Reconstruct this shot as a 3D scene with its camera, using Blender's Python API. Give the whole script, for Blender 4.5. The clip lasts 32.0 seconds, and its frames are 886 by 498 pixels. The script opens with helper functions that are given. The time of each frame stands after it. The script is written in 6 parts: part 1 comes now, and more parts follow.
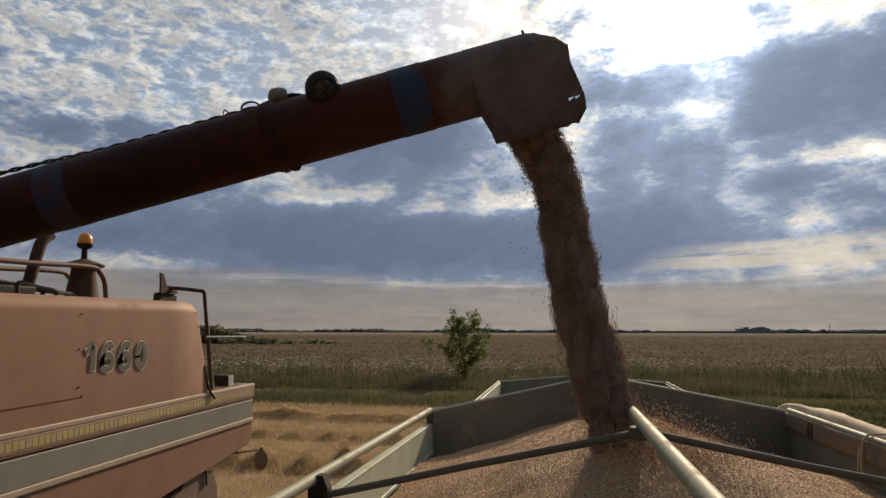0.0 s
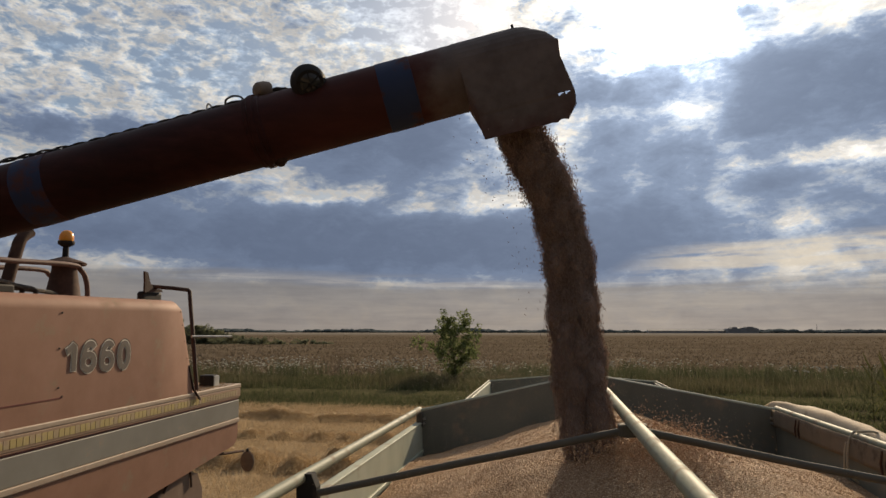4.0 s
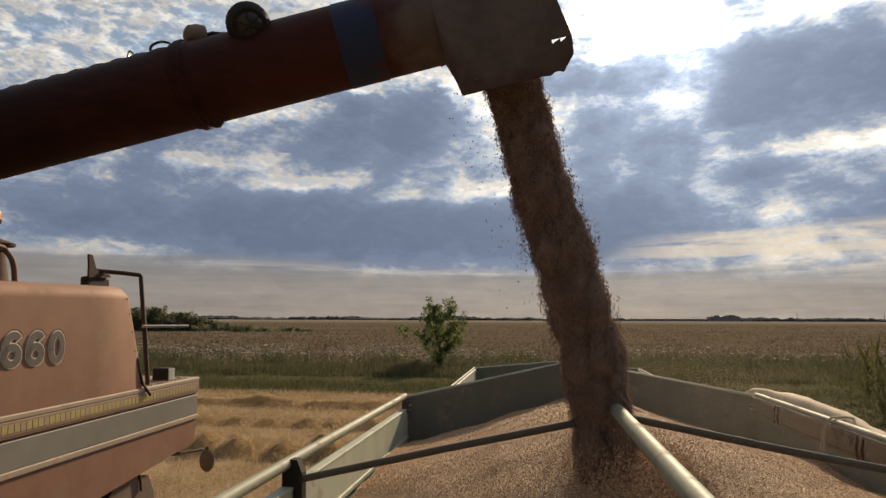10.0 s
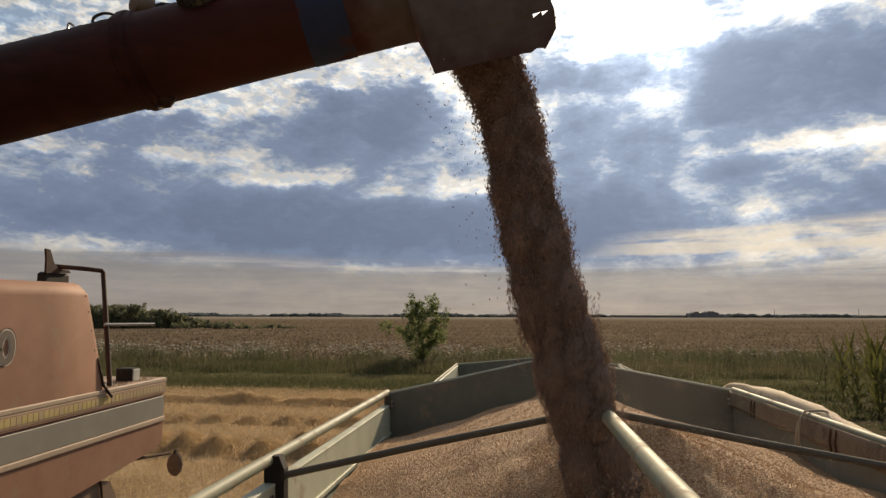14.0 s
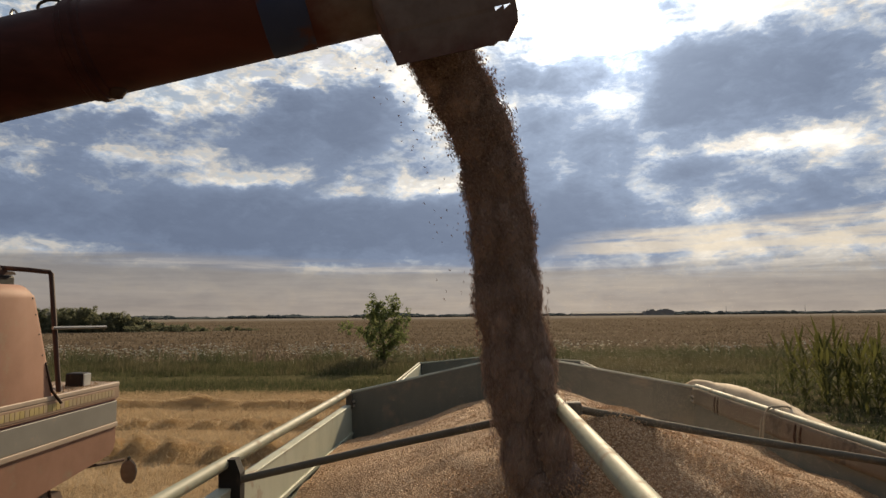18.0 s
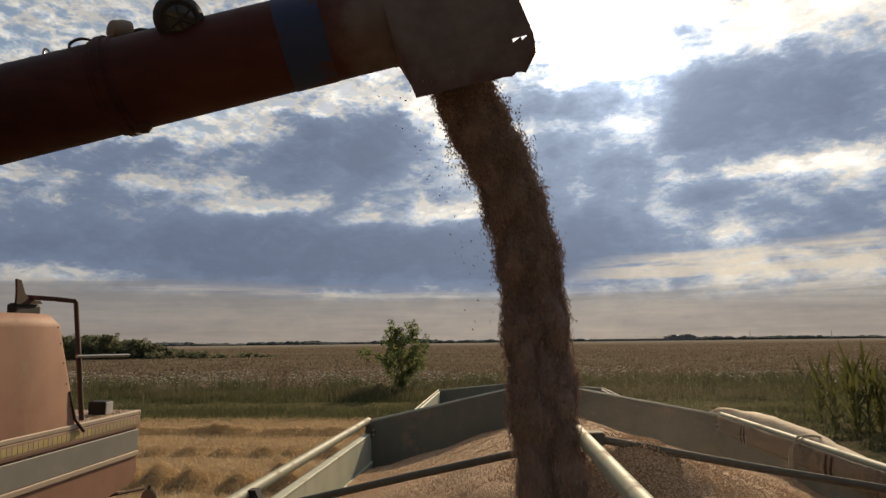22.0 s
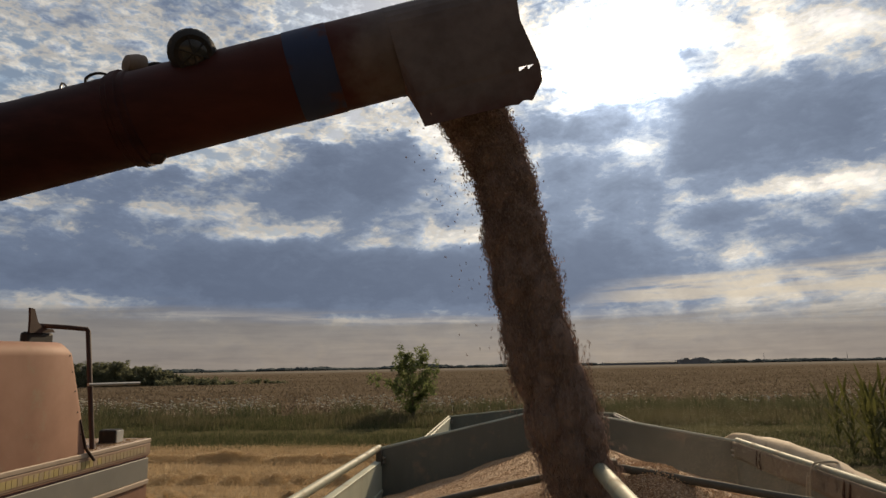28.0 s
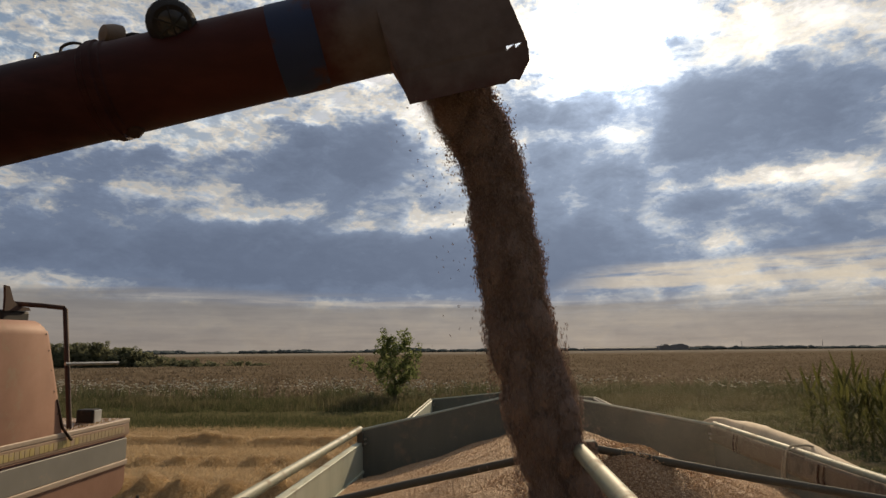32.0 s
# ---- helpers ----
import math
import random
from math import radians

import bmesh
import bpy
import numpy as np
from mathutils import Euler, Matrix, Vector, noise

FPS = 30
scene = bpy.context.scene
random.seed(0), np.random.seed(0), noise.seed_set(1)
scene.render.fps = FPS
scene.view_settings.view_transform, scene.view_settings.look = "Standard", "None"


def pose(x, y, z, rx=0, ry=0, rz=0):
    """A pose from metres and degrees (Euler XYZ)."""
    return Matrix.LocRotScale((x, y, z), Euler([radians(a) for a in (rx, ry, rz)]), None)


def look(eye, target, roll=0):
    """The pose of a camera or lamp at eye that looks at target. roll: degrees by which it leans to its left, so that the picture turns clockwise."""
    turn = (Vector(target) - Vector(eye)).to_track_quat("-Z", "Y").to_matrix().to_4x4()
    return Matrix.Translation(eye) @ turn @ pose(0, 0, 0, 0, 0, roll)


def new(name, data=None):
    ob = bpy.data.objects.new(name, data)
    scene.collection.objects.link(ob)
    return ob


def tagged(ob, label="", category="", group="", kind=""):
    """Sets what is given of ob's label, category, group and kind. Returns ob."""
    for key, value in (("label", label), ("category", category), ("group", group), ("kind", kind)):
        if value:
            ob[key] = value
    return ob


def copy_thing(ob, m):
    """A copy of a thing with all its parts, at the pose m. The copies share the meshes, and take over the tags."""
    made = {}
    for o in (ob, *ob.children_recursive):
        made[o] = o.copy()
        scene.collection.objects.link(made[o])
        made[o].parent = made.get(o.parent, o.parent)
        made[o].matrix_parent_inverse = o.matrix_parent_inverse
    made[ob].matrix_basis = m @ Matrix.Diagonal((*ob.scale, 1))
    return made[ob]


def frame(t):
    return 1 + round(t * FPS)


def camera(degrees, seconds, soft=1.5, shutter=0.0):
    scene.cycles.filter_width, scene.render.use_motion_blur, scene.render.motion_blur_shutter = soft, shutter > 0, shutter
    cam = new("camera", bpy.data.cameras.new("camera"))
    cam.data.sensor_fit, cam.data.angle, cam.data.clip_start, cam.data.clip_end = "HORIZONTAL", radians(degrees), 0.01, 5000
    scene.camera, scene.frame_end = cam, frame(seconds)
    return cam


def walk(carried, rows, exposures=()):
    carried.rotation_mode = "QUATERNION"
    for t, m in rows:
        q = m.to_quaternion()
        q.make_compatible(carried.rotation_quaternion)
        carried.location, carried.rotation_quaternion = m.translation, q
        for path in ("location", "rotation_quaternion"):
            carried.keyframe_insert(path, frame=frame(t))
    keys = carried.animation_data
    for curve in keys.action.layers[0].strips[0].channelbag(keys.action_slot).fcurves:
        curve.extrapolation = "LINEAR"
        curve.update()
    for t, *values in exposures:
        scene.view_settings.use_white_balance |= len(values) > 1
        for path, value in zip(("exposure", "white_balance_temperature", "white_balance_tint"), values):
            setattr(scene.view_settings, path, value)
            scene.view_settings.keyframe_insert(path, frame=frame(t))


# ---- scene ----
cam = camera(69.6, 32.0, shutter=0.06)
PATH = [
    (0, (0.075, -0.331, 3.435), (-0.29, 1.619, 3.691), 0.1),
    (0.5, (0.076, -0.325, 3.435), (-0.274, 1.628, 3.686), 0.2),
    (1, (0.073, -0.328, 3.432), (-0.284, 1.625, 3.68), 0.5),
    (1.5, (0.073, -0.329, 3.435), (-0.293, 1.621, 3.685), 0.1),
    (2, (0.065, -0.329, 3.428), (-0.312, 1.617, 3.697), 1.5),
    (2.5, (0.066, -0.333, 3.426), (-0.302, 1.617, 3.679), 1.6),
    (3, (0.073, -0.332, 3.429), (-0.282, 1.619, 3.687), 0.8),
    (3.5, (0.079, -0.331, 3.428), (-0.264, 1.623, 3.682), 0.2),
    (5.5, (0.072, -0.305, 3.423), (-0.237, 1.653, 3.688), 0.3),
    (6, (0.07, -0.305, 3.426), (-0.221, 1.656, 3.684), 0.3),
    (6.5, (0.065, -0.307, 3.422), (-0.234, 1.653, 3.681), 0.8),
    (7, (0.064, -0.308, 3.419), (-0.236, 1.655, 3.659), 0.8),
    (7.5, (0.067, -0.311, 3.422), (-0.233, 1.654, 3.65), 0.6),
    (8, (0.066, -0.312, 3.422), (-0.241, 1.65, 3.656), 0.8),
    (8.5, (0.071, -0.319, 3.425), (-0.237, 1.644, 3.659), 0.6),
    (9, (0.073, -0.323, 3.43), (-0.244, 1.635, 3.685), 0.1),
    (9.5, (0.076, -0.327, 3.427), (-0.227, 1.633, 3.684), 0.0),
    (10, (0.078, -0.33, 3.424), (-0.215, 1.636, 3.642), 0.2),
    (10.5, (0.081, -0.333, 3.425), (-0.197, 1.639, 3.614), -0.0),
    (11, (0.084, -0.353, 3.427), (-0.207, 1.615, 3.626), 0.1),
    (11.5, (0.082, -0.347, 3.427), (-0.182, 1.626, 3.625), 0.0),
    (12, (0.083, -0.348, 3.427), (-0.156, 1.631, 3.588), 0.2),
    (12.5, (0.079, -0.35, 3.431), (-0.169, 1.623, 3.646), -0.1),
    (13, (0.075, -0.341, 3.426), (-0.171, 1.633, 3.633), 0.2),
    (13.5, (0.078, -0.344, 3.428), (-0.184, 1.626, 3.651), -0.3),
    (14, (0.08, -0.341, 3.422), (-0.159, 1.634, 3.63), 0.1),
    (14.5, (0.083, -0.329, 3.416), (-0.116, 1.653, 3.599), 0.4),
    (16.5, (0.050, -0.248, 3.392), (-0.089, 1.738, 3.578), -0.41),
    (17, (0.052, -0.251, 3.398), (-0.086, 1.735, 3.593), -0.35),
    (17.5, (0.054, -0.248, 3.398), (-0.059, 1.739, 3.594), -0.49),
    (18, (0.053, -0.246, 3.396), (-0.063, 1.740, 3.604), -0.53),
    (18.5, (0.056, -0.252, 3.397), (-0.069, 1.733, 3.612), -0.73),
    (19, (0.055, -0.250, 3.397), (-0.052, 1.735, 3.614), -0.82),
    (19.5, (0.053, -0.250, 3.397), (-0.061, 1.735, 3.620), -0.70),
    (20, (0.052, -0.249, 3.402), (-0.070, 1.734, 3.627), -0.63),
    (20.5, (0.052, -0.256, 3.401), (-0.075, 1.725, 3.643), -0.89),
    (21, (0.048, -0.261, 3.405), (-0.070, 1.720, 3.651), -0.94),
    (21.5, (0.040, -0.263, 3.404), (-0.113, 1.714, 3.662), -0.64),
    (22, (0.048, -0.252, 3.407), (-0.123, 1.719, 3.695), -0.68),
    (22.5, (0.043, -0.248, 3.409), (-0.163, 1.722, 3.690), -1.12),
    (23, (0.044, -0.235, 3.408), (-0.154, 1.733, 3.706), -1.30),
    (23.5, (0.047, -0.243, 3.410), (-0.152, 1.721, 3.725), -1.32),
    (24, (0.047, -0.243, 3.411), (-0.148, 1.721, 3.736), -1.44),
    (24.5, (0.047, -0.248, 3.409), (-0.151, 1.715, 3.736), -1.35),
    (25, (0.048, -0.249, 3.410), (-0.114, 1.717, 3.741), -1.52),
    (25.5, (0.046, -0.253, 3.410), (-0.117, 1.711, 3.754), -1.57),
    (26, (0.051, -0.252, 3.412), (-0.138, 1.707, 3.772), -1.62),
    (26.5, (0.044, -0.260, 3.414), (-0.142, 1.697, 3.781), -1.14),
    (28.5, (0.051, -0.264, 3.412), (-0.160, 1.691, 3.775), -0.96),
    (29, (0.052, -0.266, 3.409), (-0.182, 1.687, 3.771), -0.58),
    (29.5, (0.052, -0.263, 3.413), (-0.164, 1.694, 3.760), -0.57),
    (30, (0.050, -0.251, 3.405), (-0.142, 1.711, 3.738), -0.48),
    (30.5, (0.058, -0.252, 3.407), (-0.121, 1.712, 3.742), -0.93),
    (31, (0.056, -0.254, 3.407), (-0.126, 1.710, 3.741), -0.70),
    (31.5, (0.049, -0.250, 3.405), (-0.116, 1.715, 3.735), -0.67),
    (32, (0.048, -0.241, 3.403), (-0.101, 1.728, 3.718), -0.52),
]
walk(cam, [(t, look(eye, target, roll)) for t, eye, target, roll in PATH], exposures=[(t, e, 7150 if t < 8 else 7450, 12) for t, e in ((0, 0.14), (3, 0.15), (6, 0.18), (8, 0.25), (9, 0.28), (11, 0.37), (13, 0.40), (17, 0.40), (20, 0.34), (22, 0.24), (26, 0.09), (29, 0.08), (32, 0.13))])

# ---------------------------------------------------------------- light
AZ, EL = radians(11.4), radians(25.2)
TO_SUN = Vector((math.sin(AZ) * math.cos(EL), math.cos(AZ) * math.cos(EL), math.sin(EL)))
sun = new("sun", bpy.data.lights.new("sun", "SUN"))
sun.data.energy, sun.data.angle, sun.data.color = 3.8, radians(2.5), (1.0, 0.84, 0.62)
sun.matrix_world = look(TO_SUN * 60, (0, 0, 0))


class Nodes:
    """Short ways to write a node tree."""

    def __init__(self, tree):
        self.tree = tree

    def make(self, kind):
        return self.tree.nodes.new(kind)

    def put(self, value, socket):
        if isinstance(value, bpy.types.NodeSocket):
            self.tree.links.new(value, socket)
        elif value is not None:
            socket.default_value = value

    def math(self, op, a, b=None, c=None, clamp=False):
        n = self.make("ShaderNodeMath")
        n.operation, n.use_clamp = op, clamp
        for v, s in zip((a, b, c), n.inputs):
            self.put(v, s)
        return n.outputs[0]

    def vec(self, x, y, z):
        n = self.make("ShaderNodeCombineXYZ")
        for v, s in zip((x, y, z), n.inputs):
            self.put(v, s)
        return n.outputs[0]

    def split(self, v):
        n = self.make("ShaderNodeSeparateXYZ")
        self.put(v, n.inputs[0])
        return n.outputs

    def noise(self, vector, scale, detail=4.0, rough=0.55, distortion=0.0, colour=False):
        n = self.make("ShaderNodeTexNoise")
        self.put(vector, n.inputs["Vector"])
        for k, v in (("Scale", scale), ("Detail", detail), ("Roughness", rough), ("Distortion", distortion)):
            n.inputs[k].default_value = v
        return n.outputs["Color" if colour else "Fac"]

    def ramp(self, fac, stops, mode="LINEAR"):
        n = self.make("ShaderNodeValToRGB")
        n.color_ramp.interpolation = mode
        e = n.color_ramp.elements
        while len(e) < len(stops):
            e.new(0.5)
        for s, (p, c) in zip(e, stops):
            s.position, s.color = p, (*c, 1) if len(c) == 3 else c
        self.put(fac, n.inputs[0])
        return n.outputs[0]

    def mix(self, fac, a, b, blend="MIX"):
        n = self.make("ShaderNodeMix")
        n.data_type, n.blend_type = "RGBA", blend
        self.put(fac, n.inputs[0])
        self.put((*a, 1) if isinstance(a, tuple) and len(a) == 3 else a, n.inputs[6])
        self.put((*b, 1) if isinstance(b, tuple) and len(b) == 3 else b, n.inputs[7])
        return n.outputs[2]

    def step(self, v, lo, hi):
        n = self.make("ShaderNodeMapRange")
        n.interpolation_type = "SMOOTHSTEP"
        self.put(v, n.inputs[0])
        n.inputs[1].default_value, n.inputs[2].default_value = lo, hi
        return n.outputs[0]


# ---------------------------------------------------------------- sky with broken cloud
world = bpy.data.worlds.new("sky")
scene.world = world
world.use_nodes = True
world.node_tree.nodes.clear()
W = Nodes(world.node_tree)
out = W.make("ShaderNodeOutputWorld")
sky = W.make("ShaderNodeTexSky")
sky.sky_type, sky.sun_disc = "NISHITA", False
sky.sun_elevation, sky.sun_rotation, sky.air_density, sky.dust_density = EL, AZ, 1.2, 2.0
way = W.make("ShaderNodeTexCoord").outputs["Generated"]
wx, wy, wz = W.split(way)
up = W.math("MAXIMUM", wz, 0.0)
deg = 180 / math.pi
true_az = W.math("MULTIPLY", W.math("ARCTAN2", wx, wy), deg)
true_el = W.math("MULTIPLY", W.math("ARCSINE", wz), deg)
# great masses of cloud: azimuth, elevation, half widths in degrees, thickness
MASSES = [(24.4, 18.5, 8.7, 3.7, 0.36), (18.8, 20.7, 3.1, 1.4, 0.20), (18.1, 17.4, 2.8, 2.6, 0.24), (19.1, 12.1, 4.2, 1.5, 0.26), (25.3, 8.9, 4.8, 1.9, 0.24), (23.9, 13.5, 4.1, 0.9, -0.22), (28.5, 13.6, 2.5, 0.8, -0.20), (8.6, 14.7, 7.3, 4, 0.26),
          (9.2, 9.3, 8.3, 2.4, 0.30), (14.9, 15, 1.3, 2.7, -0.16), (12.8, 18.5, 4.4, 0.8, -0.08), (6.5, 20.6, 5.5, 1.7, 0.32), (25.1, 24.7, 7.5, 2.0, -0.20), (16.8, 25.2, 1.2, 0.4, 0.26), (11, 26.8, 8.0, 3.8, -0.22), (-14, 16.8, 10, 4.1, 0.32),
          (-10.4, 18.4, 4.8, 2, 0.12), (-22.6, 19.2, 3.4, 1.2, -0.18), (-15.6, 20.6, 6.5, 0.8, -0.22), (-5.1, 19.4, 3, 3.4, -0.18), (-30.3, 13.3, 5.5, 0.7, -0.12), (-20, 12, 5.6, 0.7, -0.24), (-11.5, 10.9, 2.9, 0.5, -0.20), (-4.8, 11.2, 2.7, 1.3, -0.18),
          (-14.1, 7.9, 22.3, 3.0, 0.54), (3.2, 7.1, 6.3, 2.8, 0.24), (-38.1, 9.6, 5.1, 3, -0.04), (-35.3, 7.6, 6.3, 1.3, 0.16), (-36, 15.5, 10, 1.6, 0.14), (-30, 17.5, 12, 0.9, -0.20), (-33, 22, 16, 6, -0.23), (-12, 28, 9, 5, -0.42), (-32.5, 15.9, 11.1, 2.3, 0.16), (-36.2, 9.3, 7.5, 2, 0.14), (-25.7, 9.8, 6.3, 1.6, 0.10)]


def thickness(da, de):
    """Cloud thickness at the place in the sky, moved by degrees of azimuth and elevation."""
    a1, e1 = W.math("ADD", true_az, da), W.math("ADD", true_el, de)
    place = W.vec(W.math("MULTIPLY", a1, 0.1), W.math("MULTIPLY", e1, 0.2), 0.37)
    wob = W.split(W.noise(place, 1.5, 4.0, 0.6, colour=True))
    a2 = W.math("MULTIPLY_ADD", W.math("SUBTRACT", wob[0], 0.5), 5.0, a1)
    e2 = W.math("MULTIPLY_ADD", W.math("SUBTRACT", wob[1], 0.5), 2.6, e1)
    big = W.math("MULTIPLY", W.math("SUBTRACT", W.noise(place, 0.75, 6.0, 0.52, 0.2), 0.5), 0.60)
    puffs = W.math("MULTIPLY", W.math("SUBTRACT", W.noise(place, 3.1, 7.0, 0.62, 0.3), 0.5), 1.02)
    high = W.step(W.math("MULTIPLY_ADD", a1, -0.25, e1), 17.0, 26.0)
    puffs = W.math("MULTIPLY", puffs, W.math("MULTIPLY_ADD", high, 0.2, 0.98))
    fluff = W.math("MULTIPLY", W.math("SUBTRACT", W.noise(place, 9.5, 5.0, 0.6, 0.5), 0.5), W.math("MULTIPLY_ADD", high, 0.36, 0.27))
    d = W.math("ADD", W.math("ADD", W.math("ADD", big, puffs), fluff), 0.52)
    for a0, e0, wa, we, amount in MASSES:
        p = W.math("POWER", W.math("DIVIDE", W.math("SUBTRACT", a2, float(a0)), float(wa)), 2.0)
        q = W.math("POWER", W.math("DIVIDE", W.math("SUBTRACT", e2, float(e0)), float(we)), 2.0)
        bell = W.math("EXPONENT", W.math("MULTIPLY", W.math("POWER", W.math("ADD", p, q), 1.5), -1.0))
        d = W.math("ADD", d, W.math("MULTIPLY", bell, float(amount)))
    return d


dens = thickness(0.0, 0.0)
# the sides of the clouds that face the sun are brighter
aside = W.math("MULTIPLY", W.math("MINIMUM", W.math("MAXIMUM", W.math("DIVIDE", W.math("SUBTRACT", 11.4, true_az), 20.0), -1.0), 1.0), 0.8)
lit = W.math("SUBTRACT", dens, thickness(aside, 0.55))
clear = W.mix(0.60, W.mix(1.0, sky.outputs[0], (0.10, 0.10, 0.10), "MULTIPLY"), (0.235, 0.365, 0.575))
cloud = W.ramp(dens, [(0.30, (0.45, 0.525, 0.62)), (0.41, (0.545, 0.565, 0.585)), (0.52, (0.300, 0.372, 0.492)), (0.66, (0.160, 0.224, 0.358)), (1.0, (0.124, 0.174, 0.285))])
body = W.mix(W.step(dens, 0.18, 0.40), clear, cloud)
thick = W.step(dens, 0.50, 0.78)
glint = W.math("MULTIPLY", W.math("MULTIPLY_ADD", thick, -0.85, 1.0), W.math("MAXIMUM", W.math("MINIMUM", lit, 0.4), -0.08))
glint = W.math("MULTIPLY", glint, 1.75)
shine = W.math("ADD", glint, 1.0)
body = W.mix(1.0, body, W.vec(shine, W.math("MULTIPLY_ADD", glint, 0.97, 1.0), W.math("MULTIPLY_ADD", glint, 0.88, 1.0)), "MULTIPLY")
# a bank of thin cloud, low over the land towards the sun
flat = W.noise(W.vec(W.math("MULTIPLY", true_az, 0.045), W.math("MULTIPLY", true_el, 0.75), 2.6), 1.0, 7.0, 0.62, 0.4)
fine = W.noise(W.vec(W.math("MULTIPLY", true_az, 0.16), W.math("MULTIPLY", true_el, 1.5), 7.1), 1.0, 5.0, 0.6, 0.3)
base = W.math("MULTIPLY_ADD", W.math("SUBTRACT", flat, 0.5), 3.0, true_el)
bank = W.math("MULTIPLY", W.step(base, 4.2, 5.4), W.math("SUBTRACT", 1.0, W.step(W.math("MULTIPLY_ADD", true_az, -0.035, base), 6.2, 7.2)))
bank = W.math("MULTIPLY", bank, W.step(W.math("MULTIPLY_ADD", true_el, -1.6, true_az), -4.5, 3.5))
bank = W.math("MULTIPLY", bank, W.step(W.math("MULTIPLY_ADD", fine, 0.7, W.math("MULTIPLY", flat, 0.5)), 0.46, 0.68))
body = W.mix(W.math("MULTIPLY", bank, 0.68), body, (0.515, 0.485, 0.425))
# haze over the land, higher towards the north-west, with a sharp upper edge
crest = W.math("MULTIPLY_ADD", W.math("MAXIMUM", W.math("MULTIPLY", true_az, -1.0), 0.0), 0.030, 4.3)
over = W.math("SUBTRACT", W.math("MULTIPLY_ADD", W.math("SUBTRACT", flat, 0.5), 3.2, true_el), crest)
low = W.math("SUBTRACT", 1.0, W.step(over, -1.3, 0.8))
veil = W.mix(W.step(true_el, 0.0, 5.0), (0.284, 0.263, 0.250), (0.222, 0.228, 0.245))
veil = W.mix(1.0, veil, W.vec(*[W.math("MULTIPLY_ADD", W.math("SUBTRACT", W.math("MULTIPLY_ADD", fine, 0.5, W.math("MULTIPLY", flat, 0.5)), 0.5), k, 1.0) for k in (1.0, 0.95, 0.8)]), "MULTIPLY")
body = W.mix(W.math("MULTIPLY", low, 0.93), body, veil)
rim = W.math("EXPONENT", W.math("MULTIPLY", W.math("POWER", W.math("DIVIDE", W.math("ADD", over, 0.15), 0.28), 2.0), -1.0))
body = W.mix(W.math("MULTIPLY", W.math("MULTIPLY", rim, W.step(flat, 0.42, 0.62)), 0.45), body, (0.46, 0.45, 0.44))
# brightness round the veiled sun
near = W.make("ShaderNodeVectorMath")
near.operation = "DOT_PRODUCT"
W.put(way, near.inputs[0])
near.inputs[1].default_value = TO_SUN
off = W.math("MULTIPLY", W.math("ARCCOSINE", W.math("MINIMUM", near.outputs["Value"], 0.99999)), deg)
core = W.math("EXPONENT", W.math("MULTIPLY", W.math("POWER", W.math("DIVIDE", off, 4.6), 2.0), -1.0))
halo = W.math("EXPONENT", W.math("DIVIDE", off, -12.0))
thin = W.math("SUBTRACT", 1.0, W.step(dens, 0.45, 0.95))
gain = W.math("ADD", 1.0, W.math("MULTIPLY", halo, W.math("MULTIPLY_ADD", thin, 0.95, 1.75)))
gain = W.math("ADD", gain, W.math("MULTIPLY", core, W.math("MULTIPLY_ADD", thin, 2.6, 1.0)))
# thicker, darker overcast behind
back = W.math("MULTIPLY_ADD", W.step(off, 50.0, 120.0), -0.55, 1.0)
gain = W.math("MULTIPLY", gain, back)
warm = W.math("EXPONENT", W.math("DIVIDE", off, -22.0))
body = W.mix(1.0, body, W.vec(W.math("MULTIPLY", gain, W.math("MULTIPLY_ADD", warm, 0.08, 1.0)), gain, W.math("MULTIPLY", gain, W.math("MULTIPLY_ADD", warm, -0.14, 1.0))), "MULTIPLY")
bg = W.make("ShaderNodeBackground")
W.put(body, bg.inputs[0])
bg.inputs[1].default_value = 0.80
W.put(bg.outputs[0], out.inputs[0])
world.cycles.sampling_method = "MANUAL"
world.cycles.sample_map_resolution = 512
scene.view_settings.exposure = 0.0


